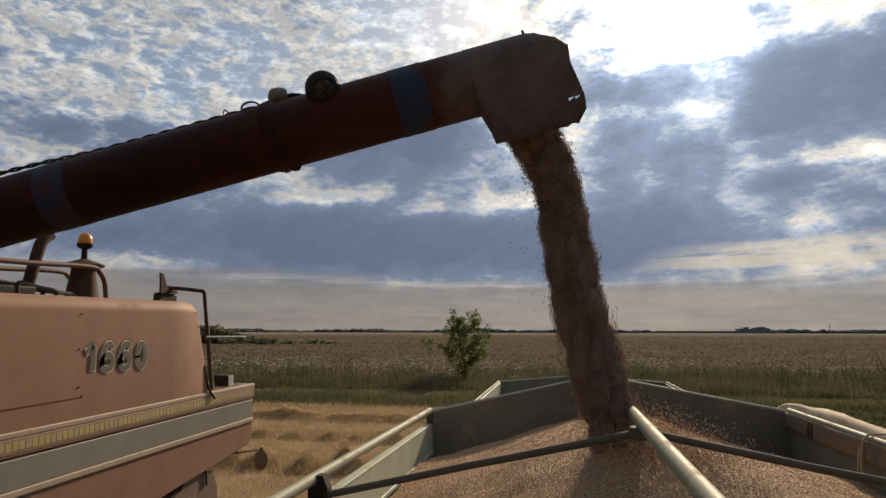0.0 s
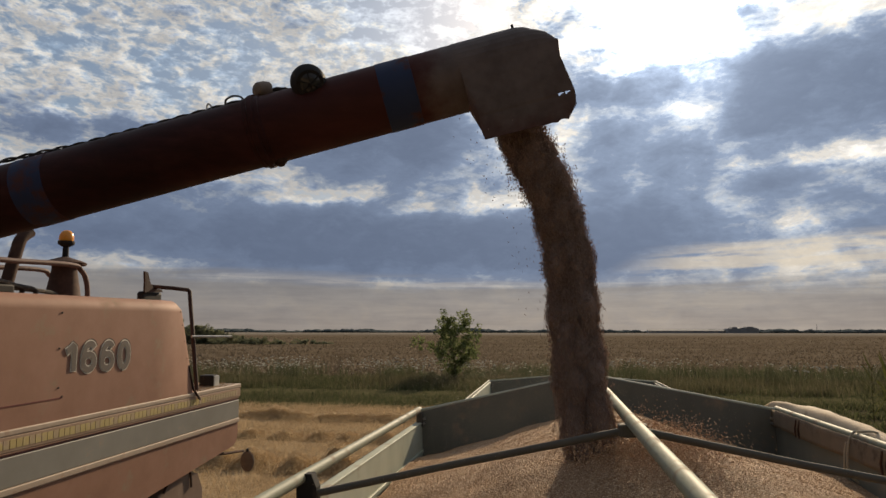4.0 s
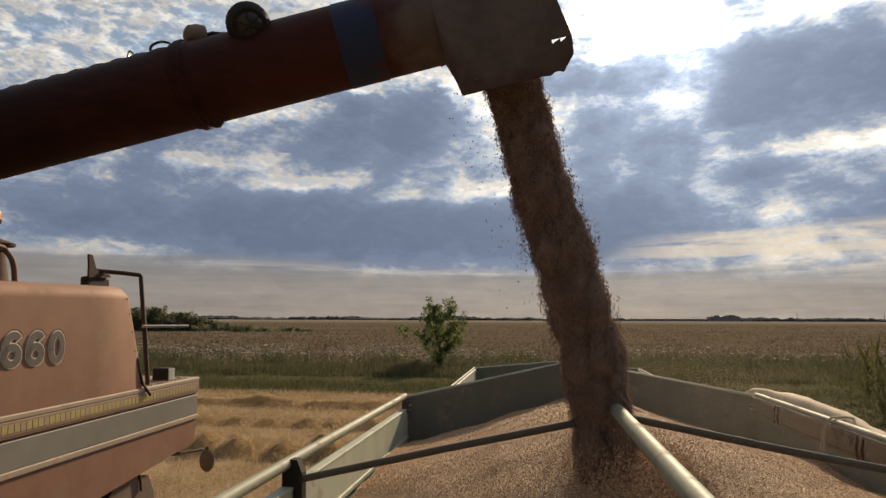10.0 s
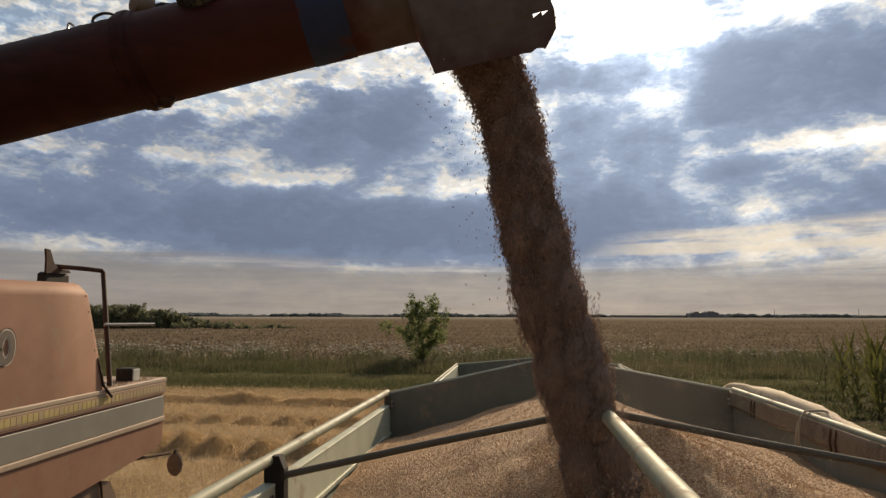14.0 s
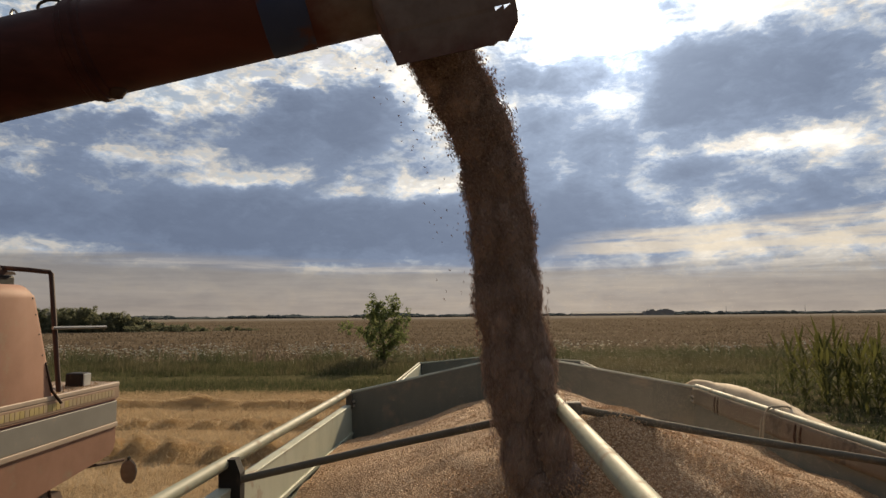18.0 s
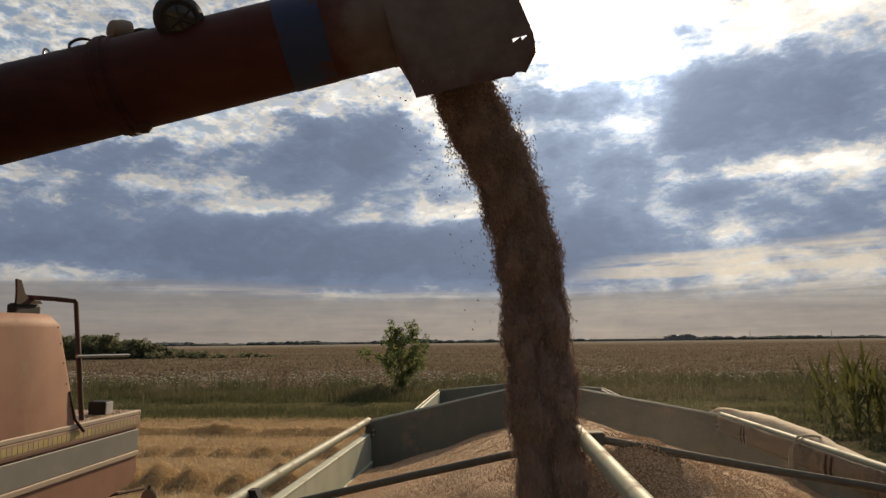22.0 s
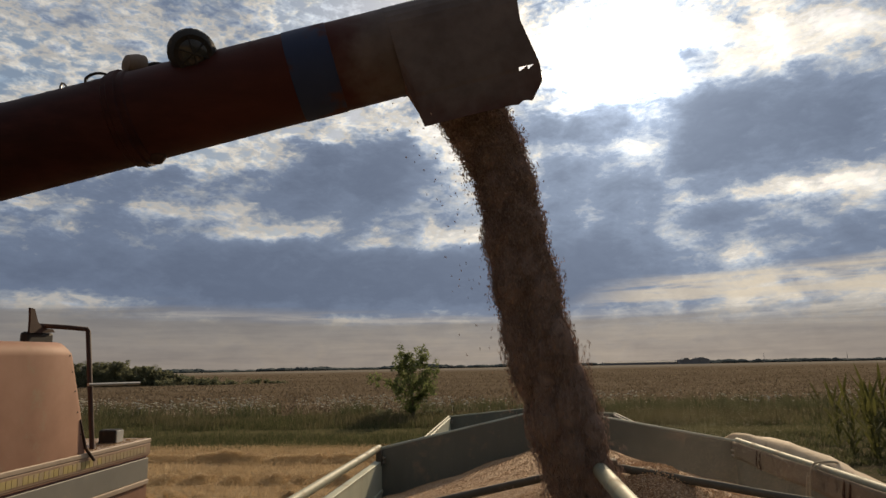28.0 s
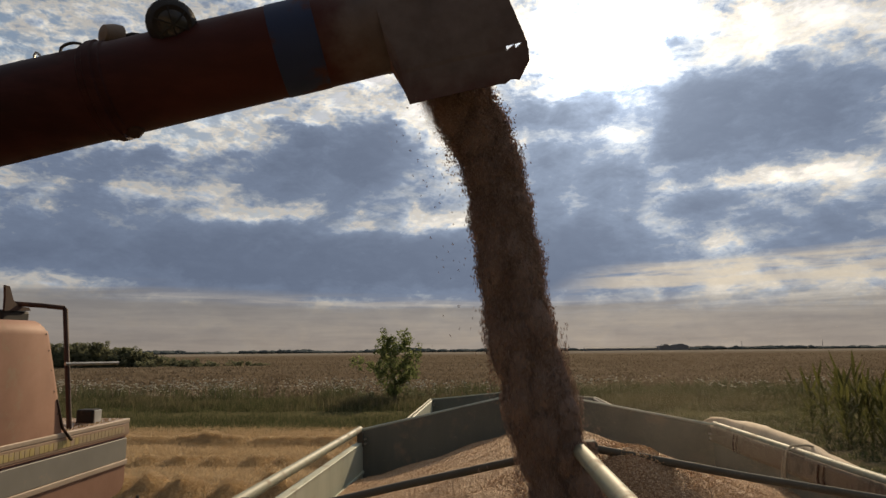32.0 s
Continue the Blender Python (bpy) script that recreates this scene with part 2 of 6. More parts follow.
# ---------------------------------------------------------------- materials
def shader(name, stops, rough=0.6, metal=0.0, scale=6.0, coarse=1.0, bump=0.15, bump_scale=60.0, spread=0.35, island=False, spec=0.5,
           wear=None, streak=None, depth=0.004, thin=0.0):
    """Colour from two sizes of noise over the stops, relief from a third; wear: (colour, amount) of worn or dirty patches."""
    m = bpy.data.materials.new(name)
    m.use_nodes = True
    N = Nodes(m.node_tree)
    b = m.node_tree.nodes["Principled BSDF"]
    at = N.make("ShaderNodeTexCoord").outputs["Object"]
    if streak:
        s = N.make("ShaderNodeMapping")
        N.put(at, s.inputs[0])
        s.inputs["Scale"].default_value = streak
        at2 = s.outputs[0]
    else:
        at2 = at
    mixed = N.math("ADD", N.math("MULTIPLY", N.noise(at2, scale, 6.0, 0.6), 0.55), N.math("MULTIPLY", N.noise(at, coarse, 3.0), 0.45))
    if island:
        rnd = N.make("ShaderNodeNewGeometry").outputs["Random Per Island"]
        mixed = N.math("ADD", N.math("MULTIPLY", rnd, 0.75), N.math("MULTIPLY", mixed, 0.25))
        lo, hi = 0.05, 0.95
    else:
        lo, hi = 0.5 - spread / 2, 0.5 + spread / 2
    n = len(stops)
    col = N.ramp(mixed, [(lo + (hi - lo) * i / max(1, n - 1), c) for i, c in enumerate(stops)])
    if wear:
        w = N.step(N.noise(at, wear[2] if len(wear) > 2 else 3.0, 8.0, 0.68), 0.62 - wear[1] * 0.25, 0.72 - wear[1] * 0.15)
        col = N.mix(w, col, wear[0])
        N.put(N.math("MULTIPLY_ADD", w, 0.2, rough, clamp=True), b.inputs["Roughness"])
    else:
        N.put(N.math("MULTIPLY_ADD", N.math("SUBTRACT", mixed, 0.5), 0.3, rough, clamp=True), b.inputs["Roughness"])
    N.put(col, b.inputs["Base Color"])
    b.inputs["Metallic"].default_value = metal
    b.inputs["Specular IOR Level"].default_value = spec
    if bump:
        r = N.make("ShaderNodeBump")
        r.inputs["Strength"].default_value, r.inputs["Distance"].default_value = bump, depth
        N.put(N.noise(at2, bump_scale, 4.0, 0.6), r.inputs["Height"])
        N.put(r.outputs[0], b.inputs["Normal"])
    if thin:
        # leaves and straw let light through
        tr = N.make("ShaderNodeBsdfTranslucent")
        N.put(col, tr.inputs[0])
        both = N.make("ShaderNodeMixShader")
        both.inputs[0].default_value = thin
        N.put(b.outputs[0], both.inputs[1])
        N.put(tr.outputs[0], both.inputs[2])
        N.put(both.outputs[0], m.node_tree.nodes["Material Output"].inputs[0])
    return m


RED = shader("faded red paint", [(0.255, 0.13, 0.084), (0.305, 0.16, 0.105), (0.35, 0.19, 0.13)], 0.66, coarse=0.8, wear=((0.30, 0.20, 0.135), 0.32, 4.0), bump=0.12, bump_scale=9.0, spec=0.22)
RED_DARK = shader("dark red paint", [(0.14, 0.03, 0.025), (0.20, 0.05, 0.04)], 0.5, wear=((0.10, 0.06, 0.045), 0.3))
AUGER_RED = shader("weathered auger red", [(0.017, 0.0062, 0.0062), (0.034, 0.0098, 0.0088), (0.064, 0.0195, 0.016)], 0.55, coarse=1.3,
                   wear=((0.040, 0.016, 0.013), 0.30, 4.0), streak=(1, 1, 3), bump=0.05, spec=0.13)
AUGER_BLUE = shader("worn blue paint", [(0.018, 0.030, 0.074), (0.028, 0.044, 0.098)], 0.6, wear=((0.075, 0.03, 0.027), 0.55, 5.0), bump=0.05, spec=0.25)
# dusty sheet, its grey raised for the glare and haze before the spout
HAZED_SHEET = shader("dusty spout sheet greyed for haze", [(0.095, 0.08, 0.074), (0.125, 0.104, 0.096), (0.155, 0.126, 0.115)], 0.85, scale=9, spec=0.2, wear=((0.165, 0.092, 0.08), 0.6, 3.0))
GREY_BAND = shader("grey band paint", [(0.215, 0.20, 0.168), (0.275, 0.255, 0.215)], 0.5, wear=((0.33, 0.26, 0.20), 0.2, 6.0), bump=0.05)
CREAM = shader("cream stripe", [(0.40, 0.30, 0.22), (0.49, 0.375, 0.28)], 0.5, wear=((0.42, 0.29, 0.20), 0.3, 8.0))
YELLOW = shader("yellow reflective scale", [(0.44, 0.33, 0.12), (0.55, 0.43, 0.19)], 0.5, wear=((0.46, 0.34, 0.22), 0.4, 14.0), bump=0.05)
PALE_YELLOW = shader("bleached yellow scale", [(0.40, 0.30, 0.165), (0.47, 0.36, 0.21)], 0.5, wear=((0.40, 0.28, 0.19), 0.4, 14.0), bump=0.05)
DIGIT = shader("grey decal", [(0.125, 0.098, 0.076), (0.16, 0.126, 0.098)], 0.5, bump=0.03)
DIGIT_EDGE = shader("pale decal edge", [(0.72, 0.65, 0.54), (0.82, 0.74, 0.62)], 0.5, bump=0.03)
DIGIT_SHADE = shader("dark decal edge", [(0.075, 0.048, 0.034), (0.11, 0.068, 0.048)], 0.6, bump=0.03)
BLACK = shader("black enamel", [(0.016, 0.015, 0.014), (0.03, 0.027, 0.025)], 0.65, spec=0.2, wear=((0.07, 0.052, 0.04), 0.3, 8.0))
RUBBER = shader("rubber", [(0.018, 0.017, 0.016), (0.04, 0.037, 0.034)], 0.85, wear=((0.15, 0.12, 0.09), 0.35, 5.0))
RUST = shader("rusty iron", [(0.038, 0.02, 0.014), (0.07, 0.036, 0.024), (0.12, 0.062, 0.042)], 0.8, scale=20, spec=0.25)
RAIL = shader("faded brown-red rail", [(0.11, 0.06, 0.047), (0.16, 0.09, 0.072)], 0.65, scale=14, wear=((0.07, 0.04, 0.03), 0.35, 9.0), spec=0.3)
DARK_IRON = shader("dark iron", [(0.035, 0.019, 0.014), (0.058, 0.031, 0.023)], 0.75, scale=20, spec=0.25, wear=((0.10, 0.05, 0.032), 0.3, 12.0))
STEEL = shader("dull steel", [(0.30, 0.29, 0.27), (0.44, 0.42, 0.39)], 0.42, metal=0.85, scale=14, wear=((0.20, 0.14, 0.10), 0.25, 9.0))
PIPE = shader("pale green painted pipe", [(0.22, 0.23, 0.17), (0.28, 0.29, 0.22), (0.33, 0.335, 0.255)], 0.6, scale=14, streak=(6, 1, 6),
              wear=((0.27, 0.215, 0.155), 0.4, 9.0), bump=0.05, spec=0.2)
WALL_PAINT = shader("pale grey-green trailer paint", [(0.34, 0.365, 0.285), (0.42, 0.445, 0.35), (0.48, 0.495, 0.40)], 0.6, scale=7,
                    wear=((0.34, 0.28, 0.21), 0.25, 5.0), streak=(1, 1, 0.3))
# dusty trailer paint with the shade of the backlit walls in its base colour
SHADED_PAINT = shader("dusty grey-green steel darkened for shade", [(0.122, 0.127, 0.107), (0.182, 0.187, 0.156)], 0.6, scale=6, wear=((0.27, 0.225, 0.17), 0.35, 4.0),
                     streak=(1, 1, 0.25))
BOW_PAINT = shader("dark grey bow tube", [(0.075, 0.07, 0.056), (0.12, 0.108, 0.085)], 0.8, scale=12, wear=((0.16, 0.13, 0.095), 0.25, 10.0))
CANVAS = shader("dusty beige tarpaulin", [(0.47, 0.355, 0.235), (0.56, 0.435, 0.30), (0.62, 0.495, 0.355)], 0.8, scale=8, coarse=2.0,
                wear=((0.36, 0.27, 0.19), 0.3, 6.0), bump=0.4, bump_scale=240)
ROPE = shader("faded cord", [(0.35, 0.30, 0.22), (0.45, 0.38, 0.28)], 0.9, scale=60, bump=0.5, bump_scale=300)
DARK_GLASS = shader("dark lamp glass", [(0.02, 0.02, 0.02), (0.05, 0.05, 0.05)], 0.08, scale=20, bump=0.1)
GLASS_LAMP = shader("cloudy lamp glass", [(0.45, 0.45, 0.42), (0.58, 0.57, 0.52)], 0.12, scale=20, bump=0.1)
AMBER = shader("amber beacon plastic", [(0.75, 0.26, 0.02), (0.85, 0.34, 0.04)], 0.25, bump=0.02)
GRAIN = shader("wheat grain", [(0.33, 0.19, 0.105), (0.48, 0.31, 0.18), (0.62, 0.43, 0.265), (0.78, 0.58, 0.40)], 0.7, island=True, bump=0.0, spec=0.1)
FRESH_GRAIN = shader("fresh wheat kernels", [(0.31, 0.175, 0.10), (0.46, 0.285, 0.175), (0.58, 0.40, 0.255), (0.73, 0.555, 0.39)], 0.7, island=True, bump=0.0, spec=0.15)
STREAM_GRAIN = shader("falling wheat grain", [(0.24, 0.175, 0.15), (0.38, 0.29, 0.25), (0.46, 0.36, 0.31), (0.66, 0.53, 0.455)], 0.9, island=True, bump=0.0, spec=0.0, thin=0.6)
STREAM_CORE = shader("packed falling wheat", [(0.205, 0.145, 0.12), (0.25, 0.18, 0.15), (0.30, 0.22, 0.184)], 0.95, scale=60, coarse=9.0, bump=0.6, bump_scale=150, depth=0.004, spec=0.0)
STRAW = shader("dry straw", [(0.27, 0.19, 0.11), (0.36, 0.26, 0.155), (0.44, 0.33, 0.205), (0.55, 0.43, 0.285)], 0.75, island=True, bump=0.0, spec=0.0, thin=0.55)
STRAW_BED = shader("matted straw", [(0.30, 0.205, 0.11), (0.42, 0.30, 0.17), (0.54, 0.40, 0.24)], 0.9, scale=14, coarse=2.0, bump=0.9, bump_scale=50, depth=0.04, spec=0.0, thin=0.15)
GRASS = shader("verge grass", [(0.050, 0.061, 0.029), (0.076, 0.085, 0.041), (0.108, 0.110, 0.058), (0.18, 0.158, 0.095)], 0.7, island=True, bump=0.0, spec=0.0, thin=0.45)
DRY_GRASS = shader("dry verge grass", [(0.080, 0.076, 0.042), (0.122, 0.111, 0.064), (0.19, 0.165, 0.105)], 0.85, island=True, bump=0.0, spec=0.0, thin=0.4)
WEED = shader("tall weeds", [(0.048, 0.06, 0.03), (0.075, 0.087, 0.045), (0.11, 0.115, 0.065), (0.20, 0.18, 0.12)], 0.8, island=True, bump=0.0, spec=0.0, thin=0.4)
FLOWER = shader("white umbels", [(0.50, 0.49, 0.42), (0.68, 0.66, 0.58)], 0.8, island=True, bump=0.0, thin=0.45, spec=0.0)
FIELD_PLANT = shader("ripe field plants", [(0.105, 0.08, 0.056), (0.138, 0.108, 0.077), (0.175, 0.14, 0.102), (0.25, 0.21, 0.16)], 0.9, island=True, bump=0.0, spec=0.0, thin=0.35)
LEAF = shader("tree leaf", [(0.125, 0.155, 0.068), (0.175, 0.21, 0.09), (0.235, 0.265, 0.12)], 0.7, island=True, bump=0.0, spec=0.0, thin=0.5)
CORN_LEAF = shader("corn leaf", [(0.044, 0.050, 0.018), (0.078, 0.082, 0.027), (0.145, 0.128, 0.043), (0.32, 0.25, 0.095)], 0.7, island=True, bump=0.0, spec=0.12, thin=0.5)
CORN_TASSEL = shader("corn tassel", [(0.22, 0.18, 0.07), (0.30, 0.25, 0.11)], 0.7, island=True, bump=0.0, thin=0.45, spec=0.0)
BARK = shader("grey-brown bark", [(0.07, 0.05, 0.035), (0.13, 0.10, 0.07)], 0.9, scale=18, streak=(1, 1, 0.2), bump=0.6, bump_scale=40, depth=0.02)
HEM = shader("grimy canvas hem", [(0.20, 0.155, 0.108), (0.27, 0.21, 0.148)], 0.85, scale=8, wear=((0.12, 0.092, 0.068), 0.35, 5.0), bump=0.3, bump_scale=240, thin=0.3)
WINDROW_STRAW = shader("threshed straw", [(0.46, 0.345, 0.215), (0.57, 0.44, 0.285), (0.67, 0.54, 0.37), (0.78, 0.65, 0.47)], 0.8, island=True, bump=0.0, spec=0.0, thin=0.7)
# leaf colour lightened and dulled to carry the haze over the hedge
HAZED_HEDGE_LEAF = shader("hedge leaf dulled for haze", [(0.135, 0.145, 0.095), (0.18, 0.19, 0.12), (0.23, 0.235, 0.155)], 0.8, island=True, bump=0.0, spec=0.0, thin=0.5)
BELT = shader("faded belt paint", [(0.33, 0.215, 0.145), (0.39, 0.27, 0.185)], 0.6, scale=12, wear=((0.40, 0.29, 0.20), 0.4, 5.0), spec=0.2)
LAMP_SHELL = shader("dirty lamp shell", [(0.12, 0.085, 0.06), (0.24, 0.18, 0.13)], 0.6, scale=20)
CHOPPER = shader("dusty brown sheet metal", [(0.20, 0.135, 0.10), (0.27, 0.19, 0.14)], 0.75, scale=8, wear=((0.30, 0.235, 0.175), 0.4, 4.0), spec=0.2)
DUST = shader("grain dust", [(0.62, 0.54, 0.43), (0.74, 0.66, 0.54)], 1.0, island=True, bump=0.0, spec=0.0, thin=0.5)
# distant haze is painted into these base colours, lighter and bluer
HAZED_LEAF = shader("far woods paled for haze", [(0.085, 0.10, 0.10), (0.11, 0.125, 0.122)], 0.9, island=True, bump=0.0, spec=0.0)
HAZED_WALL = shader("far concrete paled for haze", [(0.20, 0.21, 0.225), (0.24, 0.25, 0.265)], 0.9, scale=0.2, coarse=0.05, bump=0.0)
HAZED_ROOF = shader("far sheet roof paled for haze", [(0.17, 0.18, 0.195), (0.21, 0.22, 0.235)], 0.8, scale=0.2, coarse=0.05, bump=0.0)


def hazed_auger(centre):
    """Weathered red paint, dusty round the mouth, with airborne haze and glare painted into the grey."""
    m = AUGER_RED.copy()
    m.name = "dusted auger red"
    N = Nodes(m.node_tree)
    b = m.node_tree.nodes["Principled BSDF"]
    red = b.inputs["Base Color"].links[0].from_socket
    at = N.make("ShaderNodeTexCoord").outputs["Object"]
    gap = N.make("ShaderNodeVectorMath")
    gap.operation = "DISTANCE"
    N.put(at, gap.inputs[0])
    gap.inputs[1].default_value = centre
    away = N.math("MULTIPLY_ADD", N.math("SUBTRACT", N.noise(at, 5.0, 6.0, 0.62), 0.5), 0.42, gap.outputs["Value"])
    # grey tint round the mouth: dust, plus the haze hanging before it
    dust_haze = N.math("SUBTRACT", 1.0, N.step(away, 0.20, 0.44))
    grey = N.ramp(N.noise(at, 9.0, 6.0, 0.6), [(0.35, (0.105, 0.092, 0.088)), (0.65, (0.165, 0.142, 0.135))])
    # red lightened towards the mouth, standing in for dust glare
    red_lift = N.math("SUBTRACT", 1.0, N.step(away, 0.4, 1.5))
    col = N.mix(N.math("MULTIPLY", red_lift, 0.5), red, (0.088, 0.027, 0.022))
    N.put(N.mix(N.math("MULTIPLY", dust_haze, 0.85), col, grey), b.inputs["Base Color"])
    b.inputs["Roughness"].default_value = 0.75
    return m


def grain_heap_material():
    """Packed grain: cells of kernel size with their own tints and domes, shade painted between them."""
    m = bpy.data.materials.new("heaped wheat")
    m.use_nodes = True
    N = Nodes(m.node_tree)
    b = m.node_tree.nodes["Principled BSDF"]
    at = N.make("ShaderNodeTexCoord").outputs["Object"]
    v = N.make("ShaderNodeTexVoronoi")
    N.put(at, v.inputs["Vector"])
    v.inputs["Scale"].default_value, v.inputs["Randomness"].default_value = 170.0, 1.0
    pick = N.split(v.outputs["Color"])[0]
    large = N.noise(at, 2.5, 5.0, 0.6)
    col = N.ramp(N.math("MULTIPLY_ADD", N.math("SUBTRACT", large, 0.5), 0.7, pick),
                 [(0.0, (0.30, 0.18, 0.098)), (0.35, (0.46, 0.305, 0.182)), (0.7, (0.61, 0.435, 0.28)), (1.0, (0.80, 0.62, 0.44))])
    # the shade in the gaps between kernels is put in as dark brown
    gap = N.step(v.outputs["Distance"], 0.25, 0.62)
    col = N.mix(N.math("MULTIPLY", gap, 0.6), col, (0.20, 0.105, 0.06))
    N.put(col, b.inputs["Base Color"])
    b.inputs["Roughness"].default_value, b.inputs["Specular IOR Level"].default_value = 0.75, 0.1
    r = N.make("ShaderNodeBump")
    r.inputs["Strength"].default_value, r.inputs["Distance"].default_value = 1.0, 0.006
    N.put(N.math("SUBTRACT", 1.0, v.outputs["Distance"]), r.inputs["Height"])
    N.put(r.outputs[0], b.inputs["Normal"])
    return m


HEAP = grain_heap_material()


def ground_material():
    """Stubble, weedy verge and the wide field beyond, in one sheet."""
    m = bpy.data.materials.new("farm ground")
    m.use_nodes = True
    N = Nodes(m.node_tree)
    b = m.node_tree.nodes["Principled BSDF"]
    at = N.make("ShaderNodeTexCoord").outputs["Object"]
    x, y, _ = N.split(at)
    wob = N.math("MULTIPLY", N.math("SUBTRACT", N.noise(at, 0.22, 5.0, 0.6), 0.5), 5.0)
    yy = N.math("ADD", y, wob)
    straw = N.ramp(N.math("ADD", N.math("MULTIPLY", N.noise(at, 9.0, 8.0, 0.7), 0.6), N.math("MULTIPLY", N.noise(at, 0.7, 4.0), 0.4)),
                   [(0.36, (0.20, 0.135, 0.078)), (0.5, (0.32, 0.23, 0.135)), (0.62, (0.45, 0.34, 0.215))])
    green = N.ramp(N.noise(at, 1.6, 7.0, 0.68), [(0.35, (0.042, 0.046, 0.022)), (0.52, (0.075, 0.075, 0.036)), (0.7, (0.14, 0.12, 0.07))])
    s = N.make("ShaderNodeMapping")
    N.put(at, s.inputs[0])
    s.inputs["Scale"].default_value = (0.09, 0.55, 1.0)
    rows = N.noise(s.outputs[0], 1.0, 9.0, 0.72)
    s2 = N.make("ShaderNodeMapping")
    N.put(at, s2.inputs[0])
    s2.inputs["Scale"].default_value = (0.004, 0.03, 1.0)
    broad = N.noise(s2.outputs[0], 1.0, 5.0, 0.6)
    field = N.ramp(N.math("MULTIPLY_ADD", N.math("SUBTRACT", broad, 0.5), 0.5, rows),
                   [(0.34, (0.11, 0.082, 0.05)), (0.48, (0.128, 0.098, 0.07)), (0.60, (0.17, 0.136, 0.098)), (0.74, (0.25, 0.21, 0.155))])
    dirt = N.ramp(N.noise(at, 3.0, 6.0, 0.65), [(0.4, (0.17, 0.12, 0.075)), (0.62, (0.30, 0.225, 0.14))])
    col = N.mix(N.step(yy, 27.0, 29.5), straw, green)
    track = N.math("MULTIPLY", N.step(yy, 33.0, 34.5), N.math("SUBTRACT", 1.0, N.step(yy, 36.5, 38.0)))
    col = N.mix(N.math("MULTIPLY", track, 0.12), col, dirt)
    col = N.mix(N.step(yy, 46.0, 52.0), col, field)
    # the ground turns paler with distance, from 380 m outwards
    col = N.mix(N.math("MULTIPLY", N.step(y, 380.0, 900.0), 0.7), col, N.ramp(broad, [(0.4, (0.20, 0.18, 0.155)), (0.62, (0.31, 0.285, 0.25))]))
    earth = N.step(N.math("ADD", x, N.math("MULTIPLY", wob, 0.4)), 7.5, 9.5)
    earth = N.math("MULTIPLY", earth, N.math("SUBTRACT", 1.0, N.step(yy, 31.0, 33.0)))
    col = N.mix(earth, col, N.ramp(N.noise(at, 2.2, 7.0, 0.7), [(0.4, (0.05, 0.055, 0.028)), (0.6, (0.105, 0.085, 0.055))]))
    N.put(col, b.inputs["Base Color"])
    b.inputs["Roughness"].default_value, b.inputs["Specular IOR Level"].default_value = 0.95, 0.0
    r = N.make("ShaderNodeBump")
    r.inputs["Strength"].default_value, r.inputs["Distance"].default_value = 0.6, 0.06
    N.put(N.noise(at, 6.0, 7.0, 0.7), r.inputs["Height"])
    N.put(r.outputs[0], b.inputs["Normal"])
    return m


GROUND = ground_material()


# ---------------------------------------------------------------- building blocks
def mesh_of(name, verts, faces, material, smooth=False):
    """A mesh from arrays of points and of equal-sided faces."""
    me = bpy.data.meshes.new(name)
    verts, faces = np.asarray(verts, np.float32), np.asarray(faces, np.int32)
    me.vertices.add(len(verts))
    me.vertices.foreach_set("co", verts.ravel())
    k = faces.shape[1]
    me.loops.add(faces.size)
    me.loops.foreach_set("vertex_index", faces.ravel())
    me.polygons.add(len(faces))
    me.polygons.foreach_set("loop_start", np.arange(0, faces.size, k, dtype=np.int32))
    me.polygons.foreach_set("loop_total", np.full(len(faces), k, np.int32))
    me.polygons.foreach_set("use_smooth", np.full(len(faces), smooth))
    me.update(calc_edges=True)
    me.validate()
    me.materials.append(material)
    return me


def part(name, bm, material, parent, label="", smooth=None):
    """One mesh object under a thing or under a part."""
    me = bpy.data.meshes.new(name)
    bmesh.ops.recalc_face_normals(bm, faces=bm.faces)
    bm.to_mesh(me)
    bm.free()
    me.materials.append(material)
    if smooth is not None:
        me.set_sharp_from_angle(angle=radians(smooth))
        me.polygons.foreach_set("use_smooth", np.full(len(me.polygons), True))
    ob = new(name, me)
    ob.parent = parent
    return tagged(ob, label)


def thing(name, m, label, category, group="", kind=""):
    ob = new(name)
    ob.matrix_world = m
    ob.empty_display_size = 0.2
    return tagged(ob, label, category, group, kind)


def box(bm, x0, x1, y0, y1, z0, z1, bevel=0.0):
    r = bmesh.ops.create_cube(bm, size=1.0)["verts"]
    for v in r:
        v.co = ((x0 + x1) / 2 + v.co.x * (x1 - x0), (y0 + y1) / 2 + v.co.y * (y1 - y0), (z0 + z1) / 2 + v.co.z * (z1 - z0))
    if bevel:
        edges = list({e for v in r for e in v.link_edges})
        bmesh.ops.bevel(bm, geom=edges, offset=bevel, segments=2, affect="EDGES", profile=0.5)
    return bm


def prism(bm, outline, axis, a, b):
    """A plate: the outline in the two other axes, from a to b along one axis."""
    def at(p, q, w):
        return {"x": (w, p, q), "y": (p, w, q), "z": (p, q, w)}[axis]
    lo = [bm.verts.new(at(p, q, a)) for p, q in outline]
    hi = [bm.verts.new(at(p, q, b)) for p, q in outline]
    n = len(outline)
    bm.faces.new(lo)
    bm.faces.new(hi[::-1])
    for i in range(n):
        bm.faces.new((lo[i], hi[i], hi[(i + 1) % n], lo[(i + 1) % n]))
    return bm


